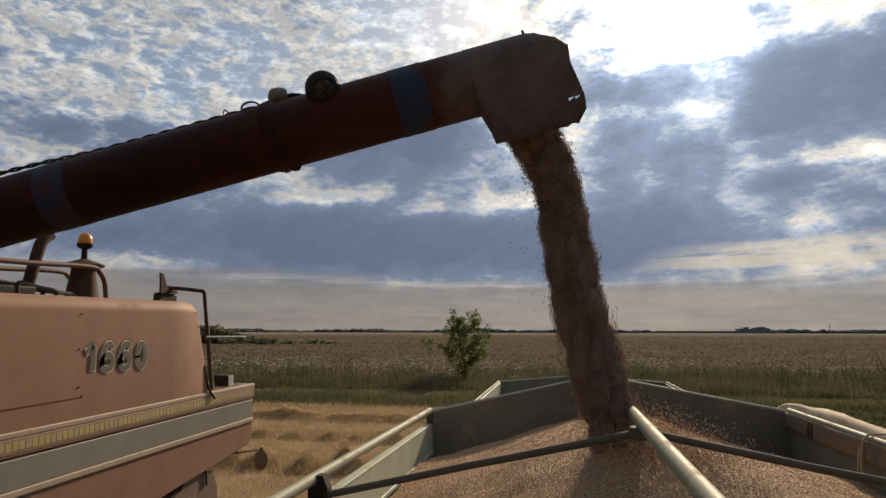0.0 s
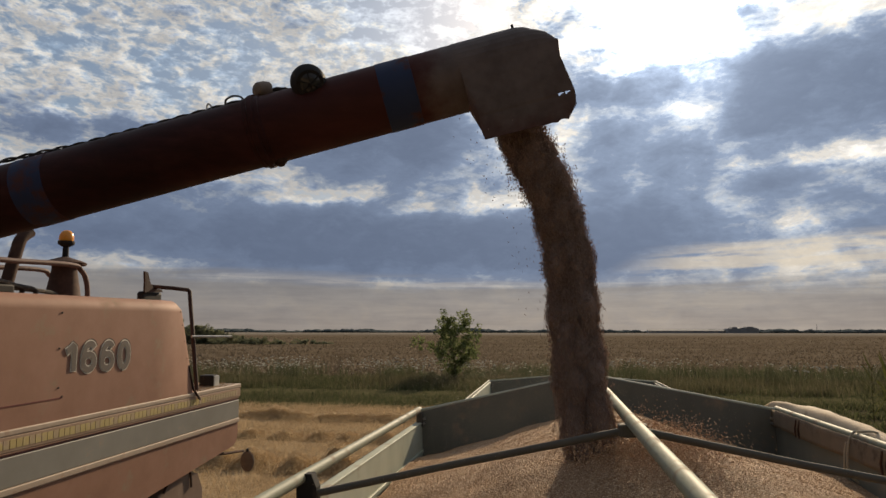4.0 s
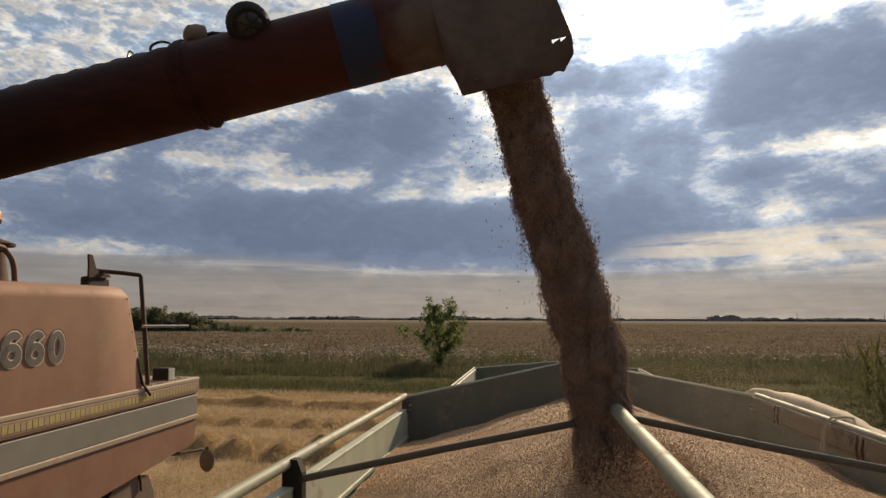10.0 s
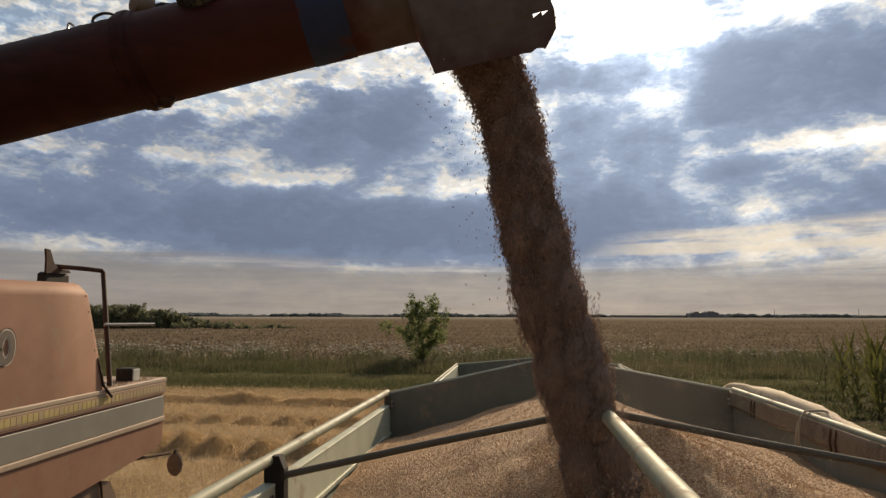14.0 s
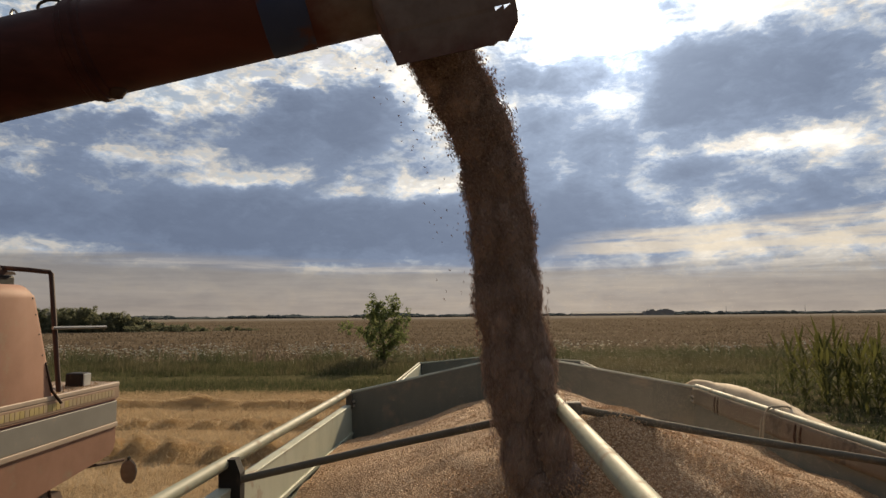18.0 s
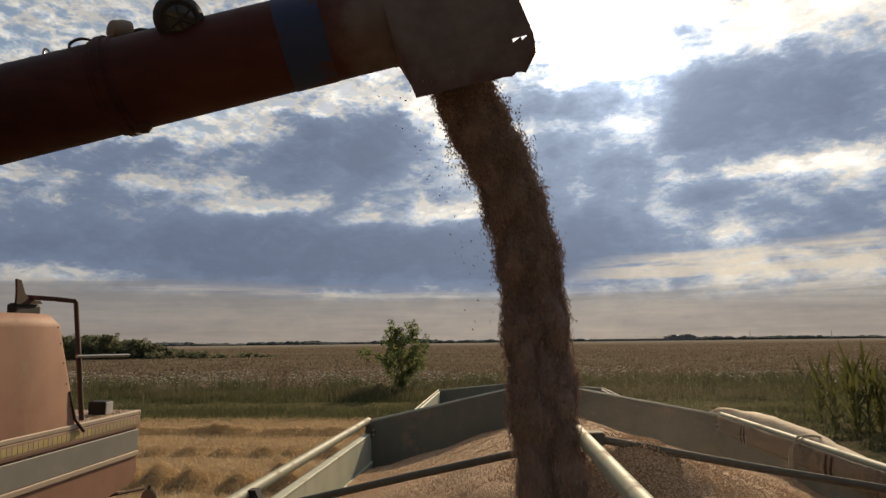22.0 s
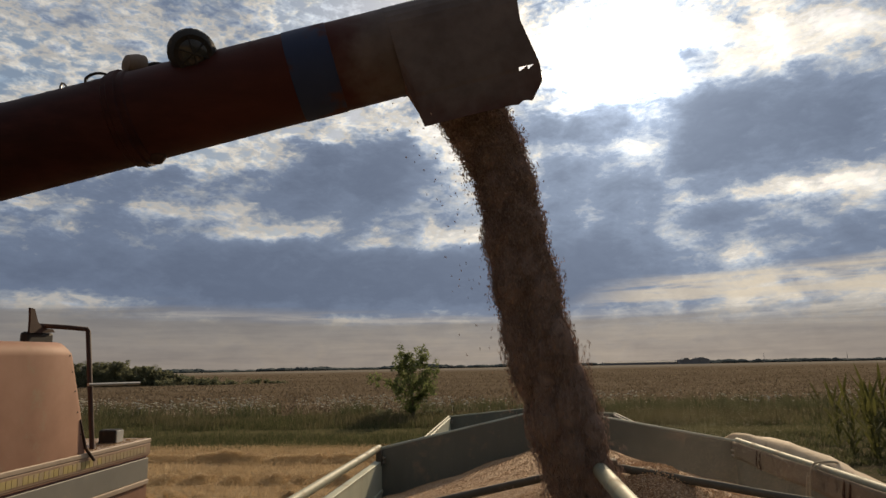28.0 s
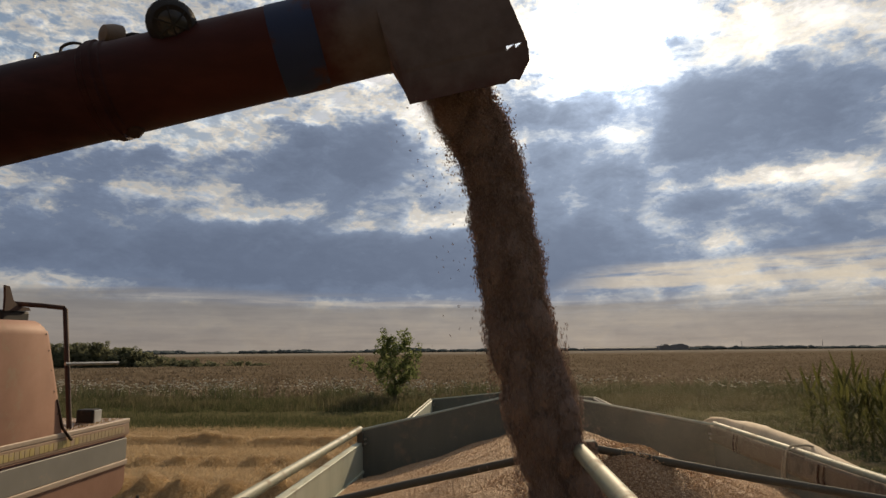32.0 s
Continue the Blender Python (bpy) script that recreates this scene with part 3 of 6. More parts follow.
def tube(bm, pts, radius, n=12, closed=True):
    """A round bar along a line of points; radius: one number or one a point."""
    pts = [Vector(p) for p in pts]
    radii = radius if isinstance(radius, (list, tuple)) else [radius] * len(pts)
    rings, side = [], None
    for i, p in enumerate(pts):
        d = (pts[min(i + 1, len(pts) - 1)] - pts[max(i - 1, 0)]).normalized()
        if side is None:
            side = d.orthogonal().normalized()
        side = (side - d * side.dot(d)).normalized()
        other = d.cross(side)
        rings.append([bm.verts.new(p + (side * math.cos(a) + other * math.sin(a)) * radii[i]) for a in (2 * math.pi * k / n for k in range(n))])
    for r, s in zip(rings, rings[1:]):
        for k in range(n):
            bm.faces.new((r[k], r[(k + 1) % n], s[(k + 1) % n], s[k]))
    if closed:
        bm.faces.new(rings[0][::-1])
        bm.faces.new(rings[-1])
    return bm


def lathe(bm, profile, centre=(0, 0, 0), n=24, axis="z"):
    """Turns a profile of (radius, height) round an upright (or other) axis."""
    c = Vector(centre)
    rings = []
    for r, h in profile:
        ring = []
        for k in range(n):
            a = 2 * math.pi * k / n
            u, v = r * math.cos(a), r * math.sin(a)
            ring.append(bm.verts.new(c + Vector({"z": (u, v, h), "x": (h, u, v), "y": (u, h, v)}[axis])))
        rings.append(ring)
    for r, s in zip(rings, rings[1:]):
        for k in range(n):
            bm.faces.new((r[k], r[(k + 1) % n], s[(k + 1) % n], s[k]))
    bm.faces.new(rings[0][::-1])
    bm.faces.new(rings[-1])
    return bm


def bend(points, steps=5):
    """Rounds the corners of a line of points (a smooth curve through them)."""
    pts = [Vector(p) for p in points]
    out_pts = []
    for i in range(len(pts) - 1):
        p0, p1, p2, p3 = pts[max(i - 1, 0)], pts[i], pts[i + 1], pts[min(i + 2, len(pts) - 1)]
        for k in range(steps):
            t = k / steps
            out_pts.append(0.5 * ((2 * p1) + (p2 - p0) * t + (2 * p0 - 5 * p1 + 4 * p2 - p3) * t * t + (3 * p1 - p0 - 3 * p2 + p3) * t ** 3))
    out_pts.append(pts[-1])
    return out_pts


B = bmesh.new


# ---------------------------------------------------------------- ground and growth
def ground():
    xs = np.unique(np.concatenate([np.linspace(-40, 40, 81), np.linspace(-200, 200, 41), np.linspace(-4200, 4200, 29)]))
    ys = np.unique(np.concatenate([np.linspace(-12, 60, 73), np.linspace(-200, 300, 51), np.linspace(-2500, 4600, 29)]))
    gx, gy = np.meshgrid(xs, ys)
    gz = np.zeros_like(gx)
    near = (np.abs(gx) < 41) & (gy > -13) & (gy < 61)
    bumps = np.array([noise.noise(Vector((a * 0.35, b * 0.35, 0))) for a, b in zip(gx[near], gy[near])])
    gz[near] = 0.05 * bumps - 0.03
    verts = np.stack([gx, gy, gz], -1).reshape(-1, 3)
    w, h = len(xs), len(ys)
    i = np.arange(w * h).reshape(h, w)
    faces = np.stack([i[:-1, :-1], i[:-1, 1:], i[1:, 1:], i[1:, :-1]], -1).reshape(-1, 4)
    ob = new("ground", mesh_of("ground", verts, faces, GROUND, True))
    tagged(ob, "flat farmland of golden stubble, weedy verge and brown field", "ground", kind="structure")


def blades(name, x, y, z, height, width, lean, material, label, category, seed, bent=True):
    """Many upright leaves or stalks, each two or three triangles, in one object."""
    rs = np.random.RandomState(seed)
    n = len(x)
    a, la = rs.uniform(0, 2 * np.pi, n), rs.uniform(0, 2 * np.pi, n)
    wx, wy = np.cos(a) * width / 2, np.sin(a) * width / 2
    tilt = lean * rs.uniform(0.2, 1.0, n)
    lx, ly = np.cos(la) * tilt * height, np.sin(la) * tilt * height
    p0 = np.stack([x - wx, y - wy, z], -1)
    p1 = np.stack([x + wx, y + wy, z], -1)
    if bent:
        mx, my, mz = x + lx * 0.3, y + ly * 0.3, z + height * 0.62
        p2 = np.stack([mx + wx * 0.7, my + wy * 0.7, mz], -1)
        p3 = np.stack([mx - wx * 0.7, my - wy * 0.7, mz], -1)
        p4 = np.stack([x + lx, y + ly, z + height * np.cos(np.minimum(tilt, 1.2))], -1)
        verts = np.stack([p0, p1, p2, p3, p4], 1).reshape(-1, 3)
        o = np.arange(n)[:, None] * 5
        faces = np.concatenate([o + [0, 1, 2], o + [0, 2, 3], o + [3, 2, 4]])
    else:
        p4 = np.stack([x + lx, y + ly, z + height * np.cos(np.minimum(tilt, 1.2))], -1)
        verts = np.stack([p0, p1, p4], 1).reshape(-1, 3)
        o = np.arange(n)[:, None] * 3
        faces = o + [0, 1, 2]
    ob = new(name, mesh_of(name, verts, faces, material))
    return tagged(ob, label, category, kind="stuff")


def patchy(x, y, size, seed):
    return np.array([noise.noise(Vector((a / size, b / size, seed * 7.3))) for a, b in zip(x, y)])


def stubble():
    rs = np.random.RandomState(3)
    n = 84000
    y = 6 + 23 * rs.uniform(0, 1, n) ** 0.75
    x = -1.2 - rs.uniform(0, 1, n) * (4 + 0.72 * y)
    extra = rs.uniform(0, 1, n) < 0.16
    x = np.where(extra, rs.uniform(-3, 9, n), x)
    y = np.where(extra, rs.uniform(10, 28.5, n), y)
    # drill rows run with the trailers
    x = np.round(x / 0.14) * 0.14 + rs.normal(0, 0.02, n)
    h = rs.uniform(0.07, 0.17, n)
    blades("stubble", x, y, np.full(n, -0.03), h, 0.006 + 0.0003 * y, 0.5, STRAW, "cut golden wheat stubble standing in rows", "stubble", 4, bent=False)
    # loose straw lying about
    m = 44000
    y = 6 + 22.5 * rs.uniform(0, 1, m) ** 0.8
    x = -1.3 - rs.uniform(0, 1, m) * (4 + 0.72 * y)
    blades("loose_straw", x, y, rs.uniform(0.0, 0.12, m), rs.uniform(0.10, 0.30, m), 0.005 + 0.00028 * y, 1.5, STRAW,
           "loose dry straw lying over the stubble", "straw", 5, bent=False)


def windrow(name, x0, x1, yc, height, width, seed, label, hump=0.42):
    """A swath of threshed straw: a lumpy ridge bristling with stalks."""
    rs = np.random.RandomState(seed)
    nx, ny = int((x1 - x0) / 0.16), 11
    gx, gv = np.meshgrid(np.linspace(x0, x1, nx), np.linspace(-1, 1, ny))

    def top(px, pv):
        lump = np.array([hump * math.sin(5.6 * a + 2.5 * noise.noise(Vector((a * 0.6, seed, 0)))) + 0.7 * noise.noise(Vector((a * 0.5, seed, 5))) + 0.3 * noise.noise(Vector((a * 2.3, seed, 3))) for a in px.ravel()]).reshape(px.shape)
        return height * np.clip(0.55 + 0.9 * lump, 0.08, 1.5) * np.where(pv < -0.35, np.clip((pv + 1) / 0.65, 0, 1) ** 0.6, np.clip((1 - pv) / 1.35, 0, 1) ** 0.8)
    sway = np.array([noise.noise(Vector((a * 0.12, seed, 9))) for a in gx.ravel()]).reshape(gx.shape) * 1.2
    gz = top(gx, gv)
    rough = np.array([noise.noise(Vector((a * 3, b * 3, seed))) for a, b in zip(gx.ravel(), gv.ravel() * width)]).reshape(gx.shape)
    verts = np.stack([gx, yc + sway + gv * width, gz * 0.85 + 0.05 * rough - 0.07], -1).reshape(-1, 3)
    i = np.arange(nx * ny).reshape(ny, nx)
    faces = np.stack([i[:-1, :-1], i[:-1, 1:], i[1:, 1:], i[1:, :-1]], -1).reshape(-1, 4)
    n = int((x1 - x0) * 2600)
    px, pv = rs.uniform(x0, x1, n), np.where(rs.uniform(0, 1, n) < 0.22, rs.uniform(-1, -0.4, n), rs.uniform(-0.5, 1, n))
    sw = np.array([noise.noise(Vector((a * 0.12, seed, 9))) for a in px]) * 1.2
    z = top(px, pv) - 0.04
    a, t = rs.uniform(0, 2 * np.pi, n), rs.uniform(-0.15, 0.5, n)
    ln = rs.uniform(0.07, 0.20, n)
    d = np.stack([np.cos(a) * np.cos(t), np.sin(a) * np.cos(t), np.sin(t)], -1) * ln[:, None]
    p = np.stack([px, yc + sw + pv * width, z], -1)
    side = np.stack([-np.sin(a), np.cos(a), np.zeros(n)], -1) * 0.007
    v2 = np.stack([p - side, p + side, p + d], 1).reshape(-1, 3)
    base = len(verts)
    f2 = base + np.arange(n)[:, None] * 3 + [0, 1, 2]
    tri = np.concatenate([faces[:, [0, 1, 2]], faces[:, [0, 2, 3]], f2])
    me = mesh_of(name, np.concatenate([verts, v2]), tri, WINDROW_STRAW)
    me.materials.append(STRAW_BED)
    me.polygons.foreach_set("material_index", np.concatenate([np.ones(len(faces) * 2, np.int32), np.zeros(n, np.int32)]))
    tagged(new(name, me), label, "straw", kind="stuff")


def verge():
    rs = np.random.RandomState(11)
    n = 125000
    y = rs.uniform(28.3, 47, n)
    x = rs.uniform(-1, 1, n) * (6 + 0.78 * y)
    keep = (patchy(x, y, 2.2, 1) + 0.25 * rs.normal(0, 1, n) > -0.12) & ~((y > 33.5) & (y < 37) & (rs.uniform(0, 1, n) < 0.75)) & ~((x > 8) & (y < 31))
    x, y = x[keep], y[keep]
    tall = np.clip(0.30 + 0.4 * patchy(x, y, 3.1, 2), 0.1, 1)
    h = (0.22 + 0.6 * tall * np.clip((y - 28) / 12, 0.25, 1)) * rs.uniform(0.6, 1.2, len(x))
    blades("verge_grass", x, y, np.full(len(x), -0.05), h, 0.028, 0.95, GRASS, "long green weeds and grass along the field edge", "grass", 12)
    n = 26000
    y = rs.uniform(37.5, 44.5, n)
    x = rs.uniform(-1, 1, n) * (6 + 0.78 * y)
    keep = (patchy(x, y, 4.0, 5) + 0.2 * rs.normal(0, 1, n) + np.clip(x / 40, -0.2, 0.25) > 0.0)
    x, y = x[keep], y[keep]
    blades("dry_weeds", x, y, np.full(len(x), -0.05), rs.uniform(0.35, 0.85, len(x)), 0.034, 0.6, DRY_GRASS, "tall dry straw-coloured weeds at the field edge", "weeds", 13)
    n = 30000
    y = rs.uniform(44.5, 53, n)
    x = rs.uniform(-1, 1, n) * (6 + 0.78 * y)
    keep = (patchy(x, y, 2.6, 6) + 0.2 * rs.normal(0, 1, n) + np.clip(x / 25, -0.35, 0.12) > -0.02)
    x, y = x[keep], y[keep]
    h = rs.uniform(0.6, 1.15, len(x)) * np.clip(1.0 + 0.7 * patchy(x, y, 1.4, 9), 0.5, 1.5)
    blades("tall_weeds", x, y, np.full(len(x), -0.05), h, 0.036, 0.5, WEED, "tall dark green weeds along the field edge", "weeds", 17)
    # white heads of flowering weeds
    n = 2800
    y = rs.uniform(45, 60, n)
    x = rs.uniform(-1, 1, n) * (6 + 0.75 * y)
    keep = patchy(x, y, 5.0, 8) + np.clip(-x / 60, -0.15, 0.15) + 0.12 * rs.normal(0, 1, n) > 0.18
    x, y = x[keep], y[keep]
    z = rs.uniform(0.55, 1.1, len(x))
    vs, fs = [], []
    for k, (a, b, c) in enumerate(zip(x, y, z)):
        r = rs.uniform(0.05, 0.15)
        ring = [(a + r * math.cos(q), b + r * math.sin(q), c + rs.uniform(-0.02, 0.02)) for q in (0, 1.26, 2.51, 3.77, 5.03)]
        o = len(vs)
        vs += ring + [(a, b, c + 0.04), (a, b, c - 0.05), (a + 0.0025, b, -0.05), (a - 0.0025, b, -0.05)]
        fs += [(o + i, o + (i + 1) % 5, o + 5) for i in range(5)] + [(o + (i + 1) % 5, o + i, o + 6) for i in range(5)] + [(o + 7, o + 8, o + 6)]
    ob = new("white_flowers", mesh_of("white_flowers", vs, fs, FLOWER))
    tagged(ob, "scattered white flower heads above the weeds", "flowers", kind="stuff")
    # broad-leaved weeds by the bare earth
    n = 22000
    y = rs.uniform(17, 33, n)
    x = rs.uniform(6.5, 24, n)
    keep = patchy(x, y, 1.6, 15) > 0.02
    x, y = x[keep], y[keep]
    blades("low_weeds", x, y, np.full(len(x), -0.05), rs.uniform(0.10, 0.38, len(x)), 0.06, 0.9, GRASS, "low green weeds on bare dark earth", "weeds", 16)


def field_plants():
    rs = np.random.RandomState(21)
    n = 76000
    y = 48 * np.exp(rs.uniform(0, 1, n) ** 1.1 * math.log(520 / 48))
    x = rs.uniform(-1, 1, n) * (10 + 0.8 * y)
    y = np.round(y / 0.7) * 0.7 + rs.normal(0, 0.08, n)
    keep = patchy(x, y, 6.0, 3) + 0.35 * rs.normal(0, 1, n) > -0.25 + 0.8 * np.clip((y - 150) / 370, 0, 1)
    x, y = x[keep], y[keep]
    s = 1 + y / 130
    blades("field_plants", x, y, np.full(len(x), -0.03), rs.uniform(0.10, 0.30, len(x)) * s ** 0.3, 0.13 * s, 1.15, FIELD_PLANT,
           "ripe brown crop plants standing in rows in the wide field", "crop", 22)


def leaf_cloud(rs, clumps, leaves, size):
    """Small leaves scattered round clump centres: points and triangles."""
    c = np.repeat(np.asarray(clumps), leaves, axis=0)
    n = len(c)
    d = rs.normal(0, 1, (n, 3))
    d /= np.linalg.norm(d, axis=1)[:, None]
    p = c[:, :3] + d * (c[:, 3] * rs.uniform(0.25, 1.0, n) ** 0.6)[:, None]
    a = rs.normal(0, 1, (n, 3))
    a /= np.linalg.norm(a, axis=1)[:, None]
    b = np.cross(a, rs.normal(0, 1, (n, 3)))
    b /= np.linalg.norm(b, axis=1)[:, None]
    s = (size * rs.uniform(0.6, 1.3, n))[:, None]
    v = np.stack([p - a * s, p + b * s * 0.42, p + a * s, p - b * s * 0.42], 1).reshape(-1, 3)
    f = np.arange(n)[:, None] * 4 + [0, 1, 2, 3]
    return v, f


def field_tree():
    """The lone small tree on the verge."""
    rs = np.random.RandomState(31)
    t = thing("small_tree", pose(-6.95, 44.6, -0.05), "small lone leafy tree with an uneven open crown on the verge", "tree")
    bm = B()
    tube(bm, bend([(0.25, 0, 0), (0.18, 0, 0.8), (0.05, 0.1, 1.7), (-0.1, 0, 2.6), (-0.15, 0, 3.5)]), [0.11 - 0.0042 * i for i in range(21)], 8)
    part("trunk", bm, BARK, t)
    limbs = [((0.1, 0, 1.5), (-1.1, 0.2, 2.35), (-2.75, 0.1, 2.8)), ((0.05, 0, 1.6), (0.6, -0.2, 2.4), (1.45, -0.3, 3.3)), ((0, 0, 1.9), (-0.5, 0.4, 2.9), (-1.0, 0.5, 4.0)),
             ((-0.1, 0, 2.5), (0.3, 0.1, 3.4), (0.95, 0.2, 4.55)), ((0.15, 0, 1.1), (0.8, 0.3, 1.6), (1.25, 0.4, 2.2)), ((-0.1, 0, 3.0), (-0.25, -0.1, 3.8), (-0.35, -0.1, 4.5))]
    clumps = []
    for a, b, c in limbs:
        bm = B()
        line = bend([a, b, c], 5)
        tube(bm, line, [0.05 - 0.004 * i for i in range(len(line))], 6)
        part("limb", bm, BARK, t)
        for q in line[3:]:
            for _ in range(3):
                clumps.append((q.x + rs.normal(0, 0.20), q.y + rs.normal(0, 0.25), q.z + rs.normal(0, 0.18), rs.uniform(0.16, 0.36)))
    for _ in range(112):
        h = rs.uniform(0.45, 4.3)
        r = 1.75 * min(1.0, (h + 0.25) / 2.0) * max(0.0, 1 - ((h - 2.5) / 2.1) ** 4) * rs.uniform(0, 1) ** 0.5
        a = rs.uniform(0, 6.28)
        clumps.append((0.25 + 0.12 * (h - 2) + r * math.cos(a), r * math.sin(a), h, rs.uniform(0.15, 0.38)))
    v, f = leaf_cloud(rs, clumps, 26, 0.105)
    ob = new("crown", mesh_of("crown", v, f, LEAF))
    ob.parent = t


def shrub(m, seed, width, height, label, category, group=""):
    rs = np.random.RandomState(seed)
    t = thing("bush", m, label, category, group)
    for k in range(5):
        a = k * 1.3
        bm = B()
        tube(bm, [(0, 0, 0), (0.25 * width * math.cos(a), 0.25 * width * math.sin(a), height * 0.55)], [0.03 * height / 2, 0.01], 5)
        part("stem", bm, BARK, t)
    clumps = []
    for _ in range(int(30 + 10 * width)):
        h = rs.uniform(0.05, 0.95) * height
        r = 0.5 * width * math.sqrt(max(0, 1 - (h / height - 0.3) ** 2 / 0.6)) * rs.uniform(0, 1) ** 0.5
        a = rs.uniform(0, 6.28)
        clumps.append((r * math.cos(a), r * math.sin(a), h, rs.uniform(0.1, 0.22) * height ** 0.7))
    v, f = leaf_cloud(rs, clumps, 60, 0.06 * height ** 0.8)
    ob = new("crown", mesh_of("crown", v, f, HAZED_HEDGE_LEAF))
    ob.parent = t
    return t


def bushes():
    rs = random.Random(5)
    first = shrub(pose(-124, 160, 0), 41, 9, 6.6, "dense dark green bush in a distant hedge line", "bush", "hedge at the field's end")
    second = shrub(pose(-104, 163, 0), 42, 7, 5.6, "dense dark green bush in a distant hedge line", "bush", "hedge at the field's end")
    for i in range(40):
        src = first if i % 2 else second
        x = -158 + i * 2.5
        sunk = 0.1 + 0.30 * max(0.0, min(13.0, x + 99)) + 0.05 * max(0.0, x + 84)
        copy_thing(src, pose(x + rs.uniform(-1, 1), 160 + rs.uniform(-4, 4), -sunk - rs.uniform(0, 0.9), 0, 0, rs.uniform(0, 360)))
    low = shrub(pose(-8.6, 43.8, -0.1), 43, 2.0, 0.7, "low leafy shrub growing in the verge weeds", "bush", "verge shrubs")
    for x, y, s in ((-5.4, 45.6, 0), (1.5, 47.0, 70)):
        copy_thing(low, pose(x, y, -0.25, 0, 0, s))


def corn():
    """Corn plants at the edge of the earth track."""
    def plant(m, seed, height):
        rs = np.random.RandomState(seed)
        t = thing("corn_plant", m, "tall green corn plant with drooping leaves and a tassel", "corn", "corn at the track")
        bm = B()
        tube(bm, [(0, 0, 0), (0.01, 0, height * 0.5), (0.03, 0.01, height * 0.93)], [0.017, 0.014, 0.006], 6)
        part("stalk", bm, CORN_LEAF, t)
        for k in range(13):
            z0 = height * (0.10 + 0.066 * k)
            a = k * math.pi + rs.uniform(-0.7, 0.7)
            ln = rs.uniform(0.7, 1.05) * (1.0 if 2 < k < 9 else 0.7)
            rise, fall = rs.uniform(0.65, 1.05), rs.uniform(0.15, 0.85)
            if k < 2 and rs.uniform(0, 1) < 0.4:
                continue
            if k > 8:
                ln, rise, fall = rs.uniform(0.45, 0.7), rs.uniform(1.0, 1.3), rs.uniform(0.1, 0.35)
            bm = B()
            prev = None
            for j in range(7):
                s = j / 6
                r, z = ln * s * (1 - 0.22 * s), z0 + ln * (rise * s * 1.6 - fall * s * s * 1.5)
                w = 0.05 * math.sin(math.pi * min(1, 0.18 + 0.82 * s)) + 0.002
                cx, cy = r * math.cos(a), r * math.sin(a)
                tx, ty = -math.sin(a) * w, math.cos(a) * w
                row = [bm.verts.new((cx - tx, cy - ty, z)), bm.verts.new((cx, cy, z - 0.012)), bm.verts.new((cx + tx, cy + ty, z))]
                if prev:
                    bm.faces.new((prev[0], prev[1], row[1], row[0]))
                    bm.faces.new((prev[1], prev[2], row[2], row[1]))
                prev = row
            part("leaf", bm, CORN_LEAF, t)
        bm = B()
        for k in range(7):
            a = k * 0.9
            s = 0.0 if k == 0 else 0.11
            tube(bm, [(0.03, 0, height * 0.92), (0.03 + s * math.cos(a), s * math.sin(a), height * 0.92 + 0.24 - s * 0.6)], [0.006, 0.004], 4)
        part("tassel", bm, CORN_TASSEL, t)
        return t
    kinds = [plant(pose(12.4, 25.6, -0.15, 0, 0, 20), 51, 2.65), plant(pose(11.9, 22.9, -0.1, 0, 0, 200), 52, 2.5), plant(pose(12.9, 24.0, 0, 0, 0, 90), 53, 2.85)]
    rs = random.Random(9)
    for row in range(7):
        for k in range(14):
            y = 20.5 + k * 0.66 + rs.uniform(-0.2, 0.2)
            x = 12.4 - 0.05 * (y - 24) + row * 0.75 + rs.uniform(-0.12, 0.12)
            if rs.random() < 0.48 or (row == 0 and rs.random() < 0.5):
                continue
            copy_thing(kinds[rs.randrange(3)], pose(x, y, -0.3 - rs.uniform(0, 0.7), rs.uniform(-5, 5), rs.uniform(-5, 5), rs.uniform(0, 360)))


